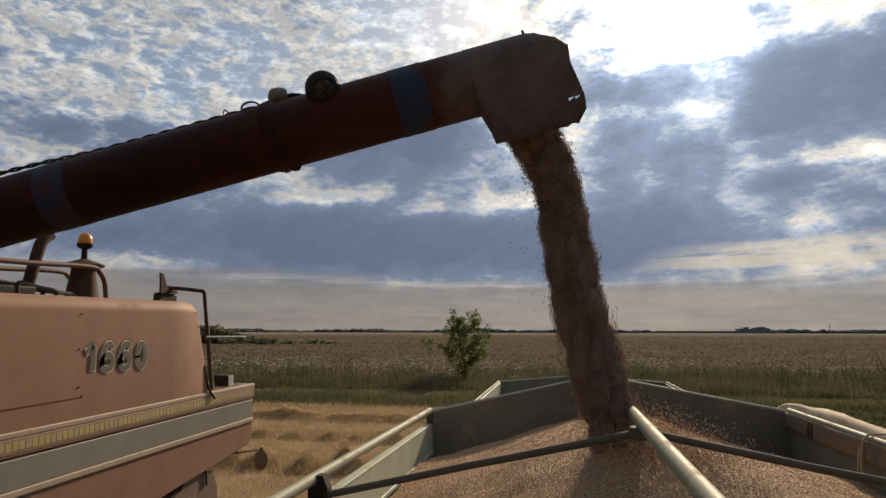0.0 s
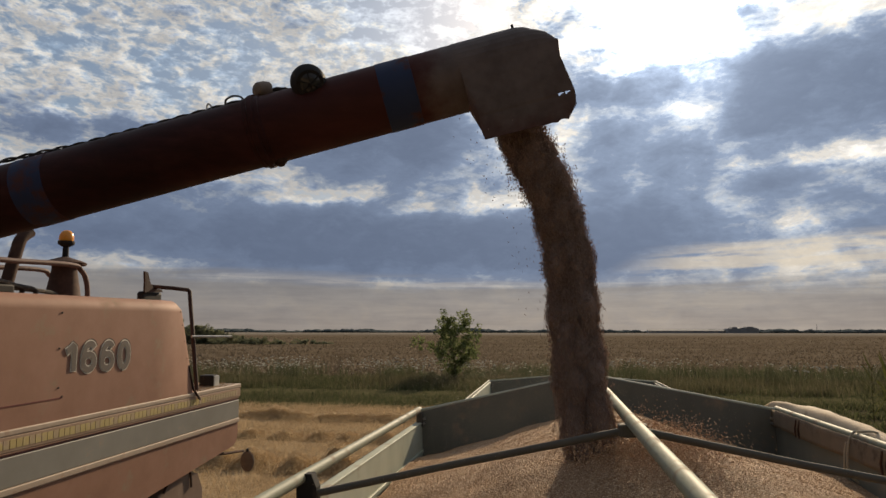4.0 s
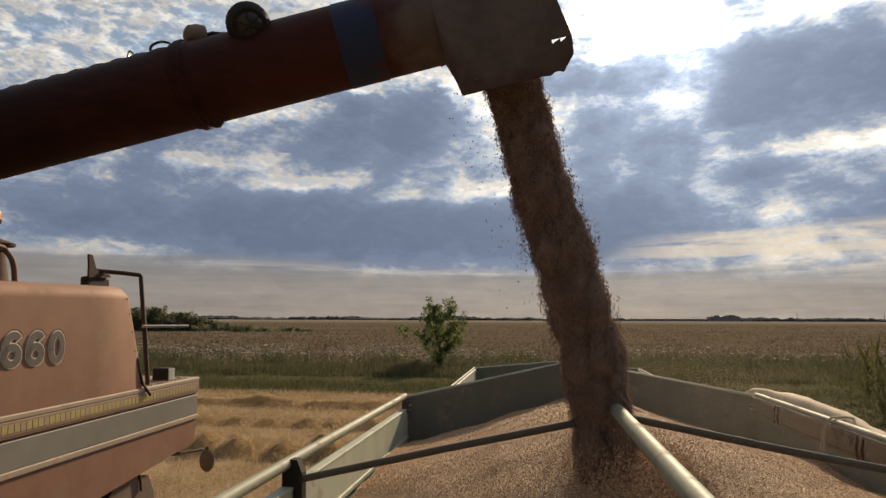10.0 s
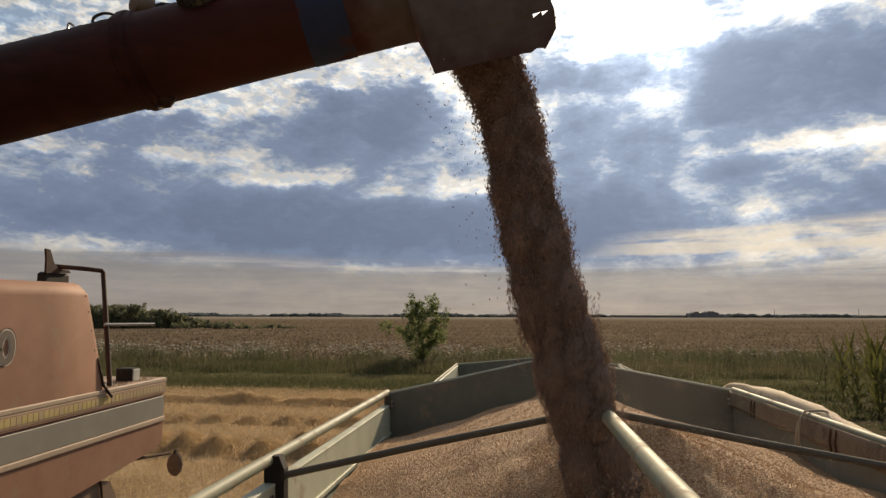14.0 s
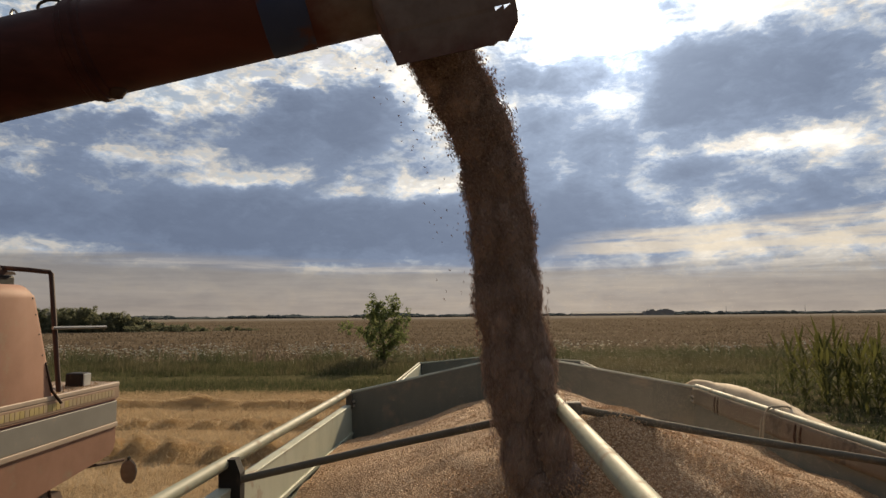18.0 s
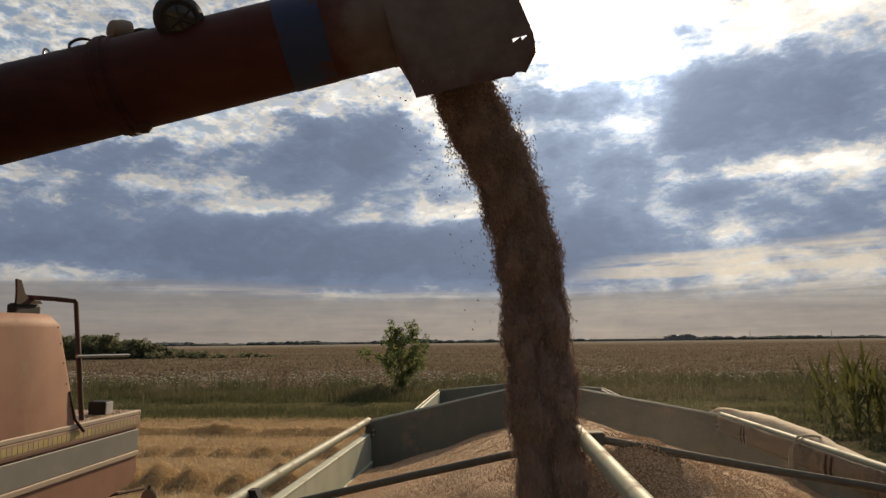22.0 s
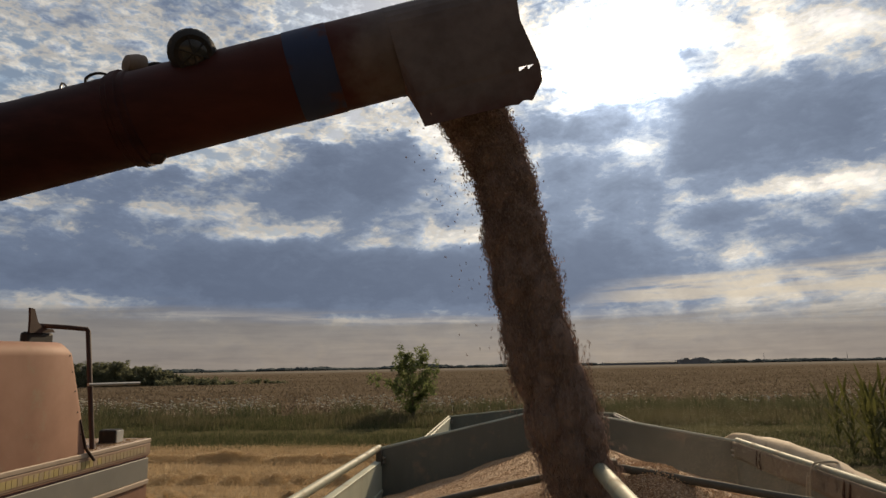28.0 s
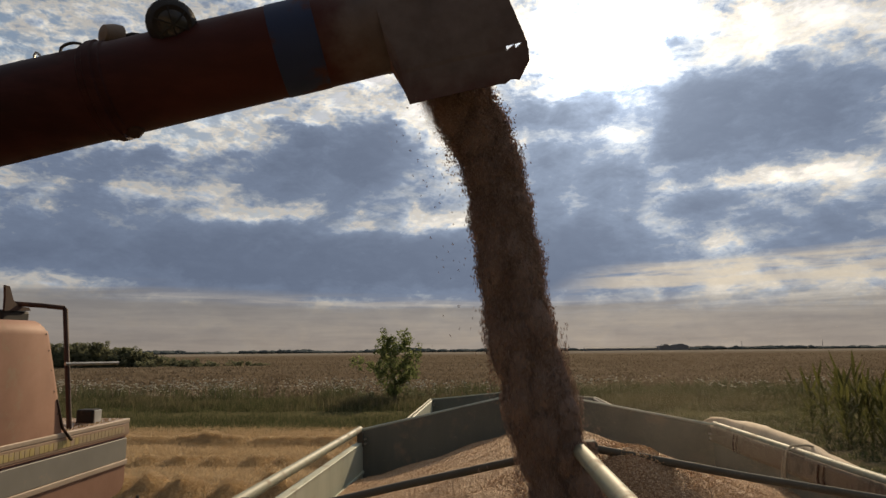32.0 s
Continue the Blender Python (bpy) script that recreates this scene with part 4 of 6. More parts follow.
def far_distance():
    rs = np.random.RandomState(61)
    vs, fs = [], []
    for k in range(1500):
        x = rs.uniform(-2600, 2600)
        y = 1560 + rs.uniform(0, 260) + 0.02 * abs(x)
        g = noise.noise(Vector((x / 160, 3.3, 0))) + 0.6 * noise.noise(Vector((x / 45, 8.1, 0)))
        h = max(2.0, 6.0 + 7.0 * g + rs.uniform(-1, 2))
        w = rs.uniform(7, 20)
        o = len(vs)
        n = 7
        for lev, rr in ((0, 0.8), (0.45, 1.0), (0.82, 0.62)):
            for j in range(n):
                a = 2 * math.pi * j / n + rs.uniform(-0.2, 0.2)
                vs.append((x + w * rr * math.cos(a), y + w * rr * math.sin(a), h * lev * rs.uniform(0.9, 1.1)))
        vs.append((x + rs.uniform(-2, 2), y, h))
        for lev in (0, 1):
            for j in range(n):
                p, q = o + lev * n + j, o + lev * n + (j + 1) % n
                fs += [(p, q, q + n), (p, q + n, p + n)]
        fs += [(o + 2 * n + j, o + 2 * n + (j + 1) % n, o + 3 * n) for j in range(n)]
    ob = new("far_woods", mesh_of("far_woods", vs, fs, HAZED_LEAF))
    tagged(ob, "thin dark line of woods on the flat horizon", "trees", kind="stuff")
    t = thing("farm_silo_building", pose(412, 1510, 0), "large storage building far off on the horizon, greyed for haze", "building")
    bm = B()
    prism(bm, [(-34, 0), (30, 0), (30, 9), (24, 12), (-6, 12), (-12, 10), (-34, 10)], "y", -14, 14)
    part("wall", bm, HAZED_WALL, t)
    for x, w, h in ((-20, 14, 13.5), (12, 18, 14.2)):
        bm = B()
        prism(bm, [(x - w / 2, 9.5), (x + w / 2, 9.5), (x + w / 2 - 3, h), (x - w / 2 + 3, h)], "y", -15, 15)
        part("roof", bm, HAZED_ROOF, t)
    for x in (-28, -10, 8, 24):
        bm = B()
        box(bm, x - 3, x + 3, -14.4, -13.8, 3, 8)
        part("window", bm, HAZED_ROOF, t)
    low = thing("farm_shed", pose(255, 1505, 0), "long low farm shed far off on the horizon, paled for haze", "building", "far sheds")
    bm = B()
    box(bm, -45, 45, -8, 8, 0, 5)
    part("wall", bm, HAZED_WALL, low)
    bm = B()
    prism(bm, [(-9, 5), (9, 5), (0, 8)], "x", -46, 46)
    part("roof", bm, HAZED_ROOF, low)
    copy_thing(low, pose(330, 1525, 0))
    mast = thing("radio_mast", pose(560, 1500, 0), "thin pole far off on the horizon", "mast")
    bm = B()
    tube(bm, [(0, 0, 0), (0, 0, 20)], [0.8, 0.3], 6)
    part("pole", bm, HAZED_ROOF, mast)
    copy_thing(mast, pose(735, 1500, 0))


# ---------------------------------------------------------------- grain trailers
def wheel(name, parent, x, y, z, r, w, side):
    bm = B()
    lathe(bm, [(r * 0.55, -w / 2), (r * 0.9, -w / 2), (r, -w * 0.32), (r, w * 0.32), (r * 0.9, w / 2), (r * 0.55, w / 2)], (x, y, z), 28, "x")
    ob = part(name, bm, RUBBER, parent, smooth=35)
    bm = B()
    lathe(bm, [(r * 0.57, -w * 0.3), (r * 0.5, -w * 0.1 * side), (r * 0.15, 0.02 * side), (r * 0.15, w * 0.42), (r * 0.57, w * 0.3)], (x, y, z), 20, "x")
    part("rim", bm, STEEL, ob, smooth=35)
    return ob


def trailer(m, length, rim, peak, label, bows, pipe=(0.0225, 0.0185), flush=False):
    """x from -1.2 to 1.2, y from 0 (end by the camera) to length; z 0 is the rim's height above the origin's ground, given by the pose."""
    t = thing("grain_trailer", m, label, "trailer", "grain trailers")
    L, floor_z = length, 1.25
    for s, name in ((-1, "side_wall"), (1, "side_wall")):
        bm = B()
        x0, x1 = sorted((s * 1.17, s * 1.215))
        box(bm, x0, x1, 0.03, L - 0.03, floor_z, rim - (0.012 if flush else 0.085 if s < 0 else 0.03), 0.006)
        # the right wall gets the darker paint because its inner face lies in shade
        wall = part(name, bm, WALL_PAINT if s < 0 else SHADED_PAINT, t, "pale grey-green steel side wall" if s < 0 else "dusty grey-green steel side wall, shade painted in")
        # folded top edge and pressed ribs
        if s < 0 and not flush:
            bm = B()
            x0, x1 = sorted((s * 1.168, s * 1.220))
            box(bm, x0, x1, 0.03, L - 0.03, rim - 0.092, rim - 0.080, 0.004)
            part("top_edge", bm, WALL_PAINT, wall)
        for z in (2.50, 2.62, 2.20, 1.8) if s < 0 else (2.50, 2.20, 1.8):
            bm = B()
            a, b = sorted((s * 1.158, s * 1.172))
            box(bm, a, b, 0.05, L - 0.05, z - 0.012, z + 0.012, 0.004)
            part("rib", bm, WALL_PAINT if s < 0 else SHADED_PAINT, wall)
        for k in range(5):
            y = 0.25 + k * (L - 0.5) / 4
            bm = B()
            a, b = sorted((s * 1.213, s * 1.255))
            box(bm, a, b, y - 0.03, y + 0.03, floor_z, rim - 0.1, 0.005)
            part("stake", bm, WALL_PAINT, wall)
        bm = B()
        tube(bm, [(s * 1.2, -0.02, rim), (s * 1.2, L * 0.5, rim + 0.004), (s * 1.2, L + 0.01, rim)], pipe[0] if s < 0 else pipe[1], 16)
        rail = part("rim_pipe", bm, PIPE, t, "shiny pale painted rim pipe", smooth=40)
        for y in (0.02, L - 0.05):
            bm = B()
            a, b = sorted((s * 1.165, s * 1.205))
            box(bm, a, b, y - 0.02, y + 0.03, rim - 0.11, rim - 0.012, 0.004)
            part("pipe_bracket", bm, BOW_PAINT, rail)
            for dz in (0.035, 0.065):
                bm = B()
                tube(bm, [(s * 1.15, y - 0.028, rim - dz - 0.02), (s * 1.15, y + 0.04, rim - dz - 0.02)], 0.008, 8)
                part("bolt", bm, STEEL, rail)
    for y0, y1 in ((0.0, 0.028), (L - 0.028, L)):
        bm = B()
        prism(bm, [(-1.214, floor_z), (1.214, floor_z), (1.214, rim - 0.016), (0.03, rim + peak), (-0.03, rim + peak), (-1.214, rim - 0.016)], "y", y0, y1)
        g = part("end_wall", bm, SHADED_PAINT, t, "dusty grey-green steel end wall with a peaked top, shade painted in")
        for s in (-1, 1):
            bm = B()
            tube(bm, [(s * 1.19, (y0 + y1) / 2, rim - 0.003), (0, (y0 + y1) / 2, rim + peak + 0.004)], 0.011, 8)
            part("edge_bead", bm, WALL_PAINT, g)
        for x in (-0.6, 0.0, 0.6):
            bm = B()
            yy = y1 + 0.02 if y0 > 1 else y0 - 0.02
            box(bm, x - 0.03, x + 0.03, min(yy, (y0 + y1) / 2), max(yy, (y0 + y1) / 2), floor_z, rim - 0.05, 0.004)
            part("stiffener", bm, SHADED_PAINT, g)
    bm = B()
    box(bm, -1.2, 1.2, 0, L, floor_z - 0.06, floor_z, 0.01)
    part("floor_pan", bm, SHADED_PAINT, t)
    if bows:
        bm = B()
        tube(bm, [(0.04, -0.1, rim + peak - 0.012), (0.04, L * 0.5, rim + peak - 0.025), (0.04, L + 0.03, rim + peak - 0.02)], 0.0235, 18)
        part("ridge_pole", bm, PIPE, t, "pale painted ridge pole", smooth=40)
        for y in bows:
            bow = None
            for s in (-1, 1):
                bm = B()
                tube(bm, [(s * 1.19, y, rim - (0.065 if s < 0 else 0.045)), (s * 0.6, y, rim + (0.0595 if s < 0 else 0.068)), (s * 0.015 + 0.04, y, rim + peak - 0.052)], 0.0138, 12)
                ob = part("bow", bm, BOW_PAINT, t, "dark grey cover bow tube", smooth=40)
                bow = bow or ob
                bm = B()
                a, b = sorted((s * 1.135, s * 1.215))
                prism(bm, [(a, rim - 0.25), (b, rim - 0.25), (b, rim - 0.03), (b - 0.02, rim + 0.02), (a + 0.02, rim + 0.02), (a, rim - 0.03)], "y", y - 0.022, y + 0.022)
                br = part("bow_bracket", bm, BLACK, ob, "black bow bracket")
            bm = B()
            box(bm, -0.01, 0.09, y - 0.03, y + 0.03, rim + peak - 0.075, rim + peak - 0.03, 0.008)
            part("ridge_clamp", bm, BOW_PAINT, bow)
    # running gear
    for x in (-0.45, 0.45):
        bm = B()
        box(bm, x - 0.05, x + 0.05, 0.1, L - 0.1, 0.95, 1.19, 0.01)
        part("chassis_rail", bm, BLACK, t)
    for y in (0.8, L - 0.8):
        bm = B()
        tube(bm, [(-1.0, y, 0.5), (1.0, y, 0.5)], 0.06, 12)
        part("axle", bm, BLACK, t)
        for x in (-0.45, 0.45):
            bm = B()
            box(bm, x - 0.05, x + 0.05, y - 0.2, y + 0.2, 0.5, 0.97, 0.01)
            part("spring_block", bm, BLACK, t)
        for s in (-1, 1):
            wheel("wheel", t, s * 0.95, y, 0.5, 0.5, 0.3, s)
    bm = B()
    tube(bm, [(0.3, 0.3, 0.9), (0, -0.9, 0.7)], 0.045, 10)
    tube(bm, [(-0.3, 0.3, 0.9), (0, -0.9, 0.7)], 0.045, 10)
    part("drawbar", bm, BLACK, t)
    return t


def trailers():
    first = trailer(pose(0.383, 0.0, 0.0, 0, -1.35, 0), 4.27, 2.895, 0.235, "grain trailer heaped with wheat, pale pipes round its rim", (0.35, 2.09))
    trailer(pose(0.34, 5.35, -0.17, 0.35, -0.5, 0), 4.05, 2.85, 0.09, "second empty grain trailer coupled behind the first", (), (0.012, 0.012), True)
    return first


def chain():
    """A loose chain hooked to the bow's bracket, lying over the grain."""
    t = thing("chain", pose(-0.80, 1.93, 2.72), "rusty steel chain lying across the heaped wheat", "chain")
    bm = B()
    tube(bm, bend([(-0.03, 0.06, 0.04), (-0.02, 0.0, 0.035), (0.03, -0.01, 0.02), (0.06, 0.0, 0.0), (0.03, 0.015, -0.01), (0.0, 0.01, 0.0)], 4), 0.006, 8)
    part("hook", bm, DARK_IRON, t, smooth=40)
    for k in range(27):
        x = 0.05 + k * 0.026
        z = -0.004 - 0.016 * math.sin(min(1.0, k / 18) * math.pi) + 0.003 * math.sin(k * 1.7)
        bm = B()
        ring = []
        for j in range(10):
            a = 2 * math.pi * j / 10
            u, v = 0.020 * math.cos(a), 0.0105 * math.sin(a)
            ring.append((x + u, v if k % 2 else 0.3 * v, z + (0.3 * v if k % 2 else v)))
        tube(bm, ring + ring[:1], 0.0042, 6)
        part("link", bm, STEEL if k % 5 else RUST, t, smooth=40)


def tarpaulin():
    """The cover, thrown over the far rim and hanging outside."""
    rs = np.random.RandomState(71)
    ny, prof = 64, [(1.556, -0.34), (1.558, -0.16), (1.562, -0.07), (1.575, -0.018), (1.605, 0.0), (1.64, -0.010), (1.668, -0.06), (1.685, -0.20), (1.70, -0.42), (1.705, -0.62)]
    verts = []
    for j in range(ny):
        y = -0.2 + j * 5.0 / (ny - 1)
        end = min(1.0, max(0.0, (4.8 - y) / 0.75))
        crest = float(np.interp(y, [0, 1.6, 2.2, 2.9, 3.3, 3.7, 4.3, 4.55, 4.8], [2.77, 2.82, 2.87, 2.925, 2.958, 2.975, 2.972, 2.945, 2.87]))
        sag = 0.006 * math.sin(y * 4.1) + 0.007 * noise.noise(Vector((y * 3.2, 1, 0)))
        for k, (x, z) in enumerate(prof):
            w = 0.016 * noise.noise(Vector((y * 2.6, k * 0.55, 4))) + 0.008 * noise.noise(Vector((y * 9, k * 1.3, 8)))
            free = min(1, k / 4)
            xx = 1.555 + (x - 1.555) * (0.25 + 0.75 * end) + w * free
            zz = crest + z + sag * free + w * 0.6
            if k < 4:
                xx = max(xx, 1.552 + 0.01 * k)
            verts.append((xx, y, zz))
    n = len(prof)
    i = np.arange(ny * n).reshape(ny, n)
    faces = np.stack([i[:-1, :-1], i[:-1, 1:], i[1:, 1:], i[1:, :-1]], -1).reshape(-1, 4)
    t = new("tarpaulin", mesh_of("tarpaulin", verts, faces, CANVAS, True))
    t.modifiers.new("thick", "SOLIDIFY").thickness = 0.006
    tagged(t, "dusty beige canvas tarpaulin draped over the trailer's rim", "tarpaulin")
    # the hem that is turned over the rim and hangs inside
    inner = []
    for j in range(60):
        y = -0.1 + j * 4.335 / 59
        deep = 0.105 + 0.012 * noise.noise(Vector((y * 2.1, 0, 9)))
        for k in range(6):
            q = k / 5
            inner.append((1.480 - 0.006 * q - 0.006 * (1 + noise.noise(Vector((y * 4.0, q * 1.5, 6)))), y, 2.925 - deep * q))
    i = np.arange(60 * 6).reshape(60, 6)
    faces = np.stack([i[:-1, :-1], i[:-1, 1:], i[1:, 1:], i[1:, :-1]], -1).reshape(-1, 4)
    hem = new("hem", mesh_of("hem", inner, faces, HEM, True))
    hem.parent = t
    hem.modifiers.new("thick", "SOLIDIFY").thickness = 0.004
    for y in (3.75, 2.75, 3.1):
        bm = B()
        if y == 3.1:
            line = [(1.60, y, 2.66), (1.462, y - 0.01, 2.74), (1.456, y, 2.86), (1.485, y + 0.02, 2.938), (1.53, y + 0.03, 2.95), (1.60, y + 0.04, 2.945), (1.66, y + 0.05, 2.89), (1.71, y + 0.05, 2.6)]
            for d in (0.0, 0.045):
                tube(bm, bend([(p[0] + d * 0.1, p[1] + d + 0.01 * math.sin(i2), p[2] - d * 0.5) for i2, p in enumerate(line)], 4), 0.0055, 6)
            part("tie_cord", bm, ROPE, t, "faded cord tied round the rim pipe")
        else:
            for d in (0.0, 0.05):
                tube(bm, [(1.470, y + d, 2.915), (1.460, y + d + 0.004, 2.86), (1.464, y + d, 2.815)], 0.0055, 6)
            part("cover_hook", bm, RUST, t)
    return t


HEAP_Y = [-0.1, 1.2, 1.9, 2.1, 2.45, 2.8, 3.4, 4.25]
RIDGE_Z = [2.58, 2.66, 2.82, 2.90, 2.985, 3.005, 2.965, 2.905]
LEFT_Z = [2.34, 2.38, 2.40, 2.42, 2.48, 2.55, 2.58, 2.53]
RIGHT_Z = [2.54, 2.61, 2.67, 2.685, 2.695, 2.665, 2.635, 2.58]


def heap_height(x, y):
    """The top of the grain: a ridge under the spout that falls to both walls."""
    ridge = float(np.interp(y, HEAP_Y, RIDGE_Z))
    edge = float(np.interp(y, HEAP_Y, LEFT_Z if x < 0.42 else RIGHT_Z))
    d = abs(x - 0.42) / (1.25 if x < 0.42 else 1.11)
    z = ridge - (ridge - edge) * (math.sqrt(d * d + 0.012) - 0.11) * (1.0 + 0.12 * math.sin(math.pi * min(1.0, d)))
    z += 0.026 * noise.noise(Vector((x * 1.7, y * 1.7, 2))) + 0.014 * noise.noise(Vector((x * 5, y * 5, 5)))
    return z


def grain():
    nx, ny = 150, 260
    xs, ys = np.linspace(-0.813, 1.513, nx), np.linspace(0.032, 4.238, ny)
    z = np.array([[heap_height(x, y) + 0.004 * noise.noise(Vector((x * 40, y * 40, 1))) for x in xs] for y in ys])
    gx, gy = np.meshgrid(xs, ys)
    verts = np.stack([gx, gy, z], -1).reshape(-1, 3)
    i = np.arange(nx * ny).reshape(ny, nx)
    faces = np.stack([i[:-1, :-1], i[:-1, 1:], i[1:, 1:], i[1:, :-1]], -1).reshape(-1, 4)
    ob = new("grain_heap", mesh_of("grain_heap", verts, faces, HEAP, True))
    tagged(ob, "heaped golden-brown wheat filling the trailer", "grain", kind="stuff")
    rs = np.random.RandomState(81)
    n = 60000
    y = 0.5 + 3.7 * rs.uniform(0, 1, n)
    x = rs.uniform(-0.80, 1.50, n)
    zz = np.array([heap_height(a, b) for a, b in zip(x, y)]) + rs.uniform(-0.001, 0.0035, n)
    v, f = kernels(rs, np.stack([x, y, zz], -1), 0.0034)
    ob = new("loose_kernels", mesh_of("loose_kernels", v, f, GRAIN))
    tagged(ob, "single wheat kernels lying on the heap", "grain", kind="stuff")


def grain_mound():
    """Fresh grain that piles up where the stream has come to rest."""
    rs = np.random.RandomState(83)
    n = 60
    ax = np.linspace(-1, 1, n)
    gx, gy = np.meshgrid(ax * 0.78, ax * 0.62)
    d = np.sqrt((gx / 0.78) ** 2 + (gy / 0.62) ** 2)
    lump = np.array([noise.noise(Vector((a * 6, b * 6, 3))) for a, b in zip(gx.ravel(), gy.ravel())]).reshape(gx.shape)
    base = np.array([heap_height(0.60 + a, 2.14 + b) for a, b in zip(gx.ravel(), gy.ravel())]).reshape(gx.shape)
    gz = base + 0.115 * (np.clip(1 - d, -0.3, 1) ** 1.1) + 0.095 * np.exp(-((gx + 0.08) / 0.18) ** 2 - ((gy + 0.08) / 0.20) ** 2) - 0.012 + 0.022 * lump
    gz = np.where(d > 1, base - 0.05 - 0.1 * (d - 1), gz)
    i = np.arange(n * n).reshape(n, n)
    faces = np.stack([i[:-1, :-1], i[:-1, 1:], i[1:, 1:], i[1:, :-1]], -1).reshape(-1, 4)
    ob = new("grain_mound", mesh_of("grain_mound", np.stack([gx, gy, gz], -1).reshape(-1, 3), faces, HEAP, True))
    tagged(ob, "fresh mound of wheat growing beside the falling stream", "grain", kind="stuff")
    m = 15000
    a, r = rs.uniform(0, 6.283, m), rs.uniform(0, 1, m) ** 0.6
    px, py = 0.76 * r * np.cos(a), 0.60 * r * np.sin(a)
    pz = np.array([heap_height(0.60 + u, 2.14 + v) for u, v in zip(px, py)]) + 0.115 * (1 - r) ** 1.1 + 0.095 * np.exp(-((px + 0.08) / 0.18) ** 2 - ((py + 0.08) / 0.20) ** 2) - 0.012 + rs.uniform(0.0, 0.012, m)
    v, f = kernels(rs, np.stack([px, py, pz], -1), 0.0042)
    top = new("fresh_kernels", mesh_of("fresh_kernels", v, f, GRAIN))
    top.parent = ob
    tagged(top, kind="stuff")
    return ob


def grain_dust():
    """Fine dust that the falling grain stirs up: specks of less than a millimetre."""
    clouds = []
    for k, (wide, speck, n) in enumerate((((0.45, 0.75, 0.12), 0.0004, 90000), ((0.36, 0.85, 0.10), 0.00048, 200000), ((0.22, 0.16, 0.16), 0.0005, 70000))):
        rs = np.random.RandomState(140 + k)
        puff = rs.normal(0, 1, (9, 3)) * wide
        p = puff[rs.randint(0, 9, n)] + rs.normal(0, 1, (n, 3)) * (0.24, 0.36, 0.12)
        v = (p[:, None, :] + rs.normal(0, speck, (n, 3, 3))).reshape(-1, 3)
        ob = new("grain_dust", mesh_of("grain_dust", v, np.arange(n * 3).reshape(n, 3), DUST))
        tagged(ob, "pale dust drifting over the heap of wheat", "dust", kind="stuff")
        clouds.append(ob)
    return clouds


def kernels(rs, p, size):
    """Wheat kernels (long octahedra) at the points p."""
    n = len(p)
    a = rs.normal(0, 1, (n, 3))
    a /= np.linalg.norm(a, axis=1)[:, None]
    b = np.cross(a, rs.normal(0, 1, (n, 3)))
    b /= np.linalg.norm(b, axis=1)[:, None]
    c = np.cross(a, b)
    s = (size * rs.uniform(0.8, 1.2, n))[:, None]
    v = np.stack([p + a * s, p - a * s, p + b * s * 0.5, p - b * s * 0.5, p + c * s * 0.45, p - c * s * 0.45], 1).reshape(-1, 3)
    tri = np.array([[0, 2, 4], [0, 4, 3], [0, 3, 5], [0, 5, 2], [1, 4, 2], [1, 3, 4], [1, 5, 3], [1, 2, 5]])
    f = (np.arange(n)[:, None, None] * 6 + tri[None]).reshape(-1, 3)
    return v, f


# ---------------------------------------------------------------- combine harvester
TILT = 0.0165
BASE = Vector((-3.65, 3.0, 0.0))


def loc(x, y, z):
    """A place at the clip's start, in the combine's own axes."""
    return Vector((x - BASE.x, y - BASE.y + TILT * z, z - TILT * (y - BASE.y)))


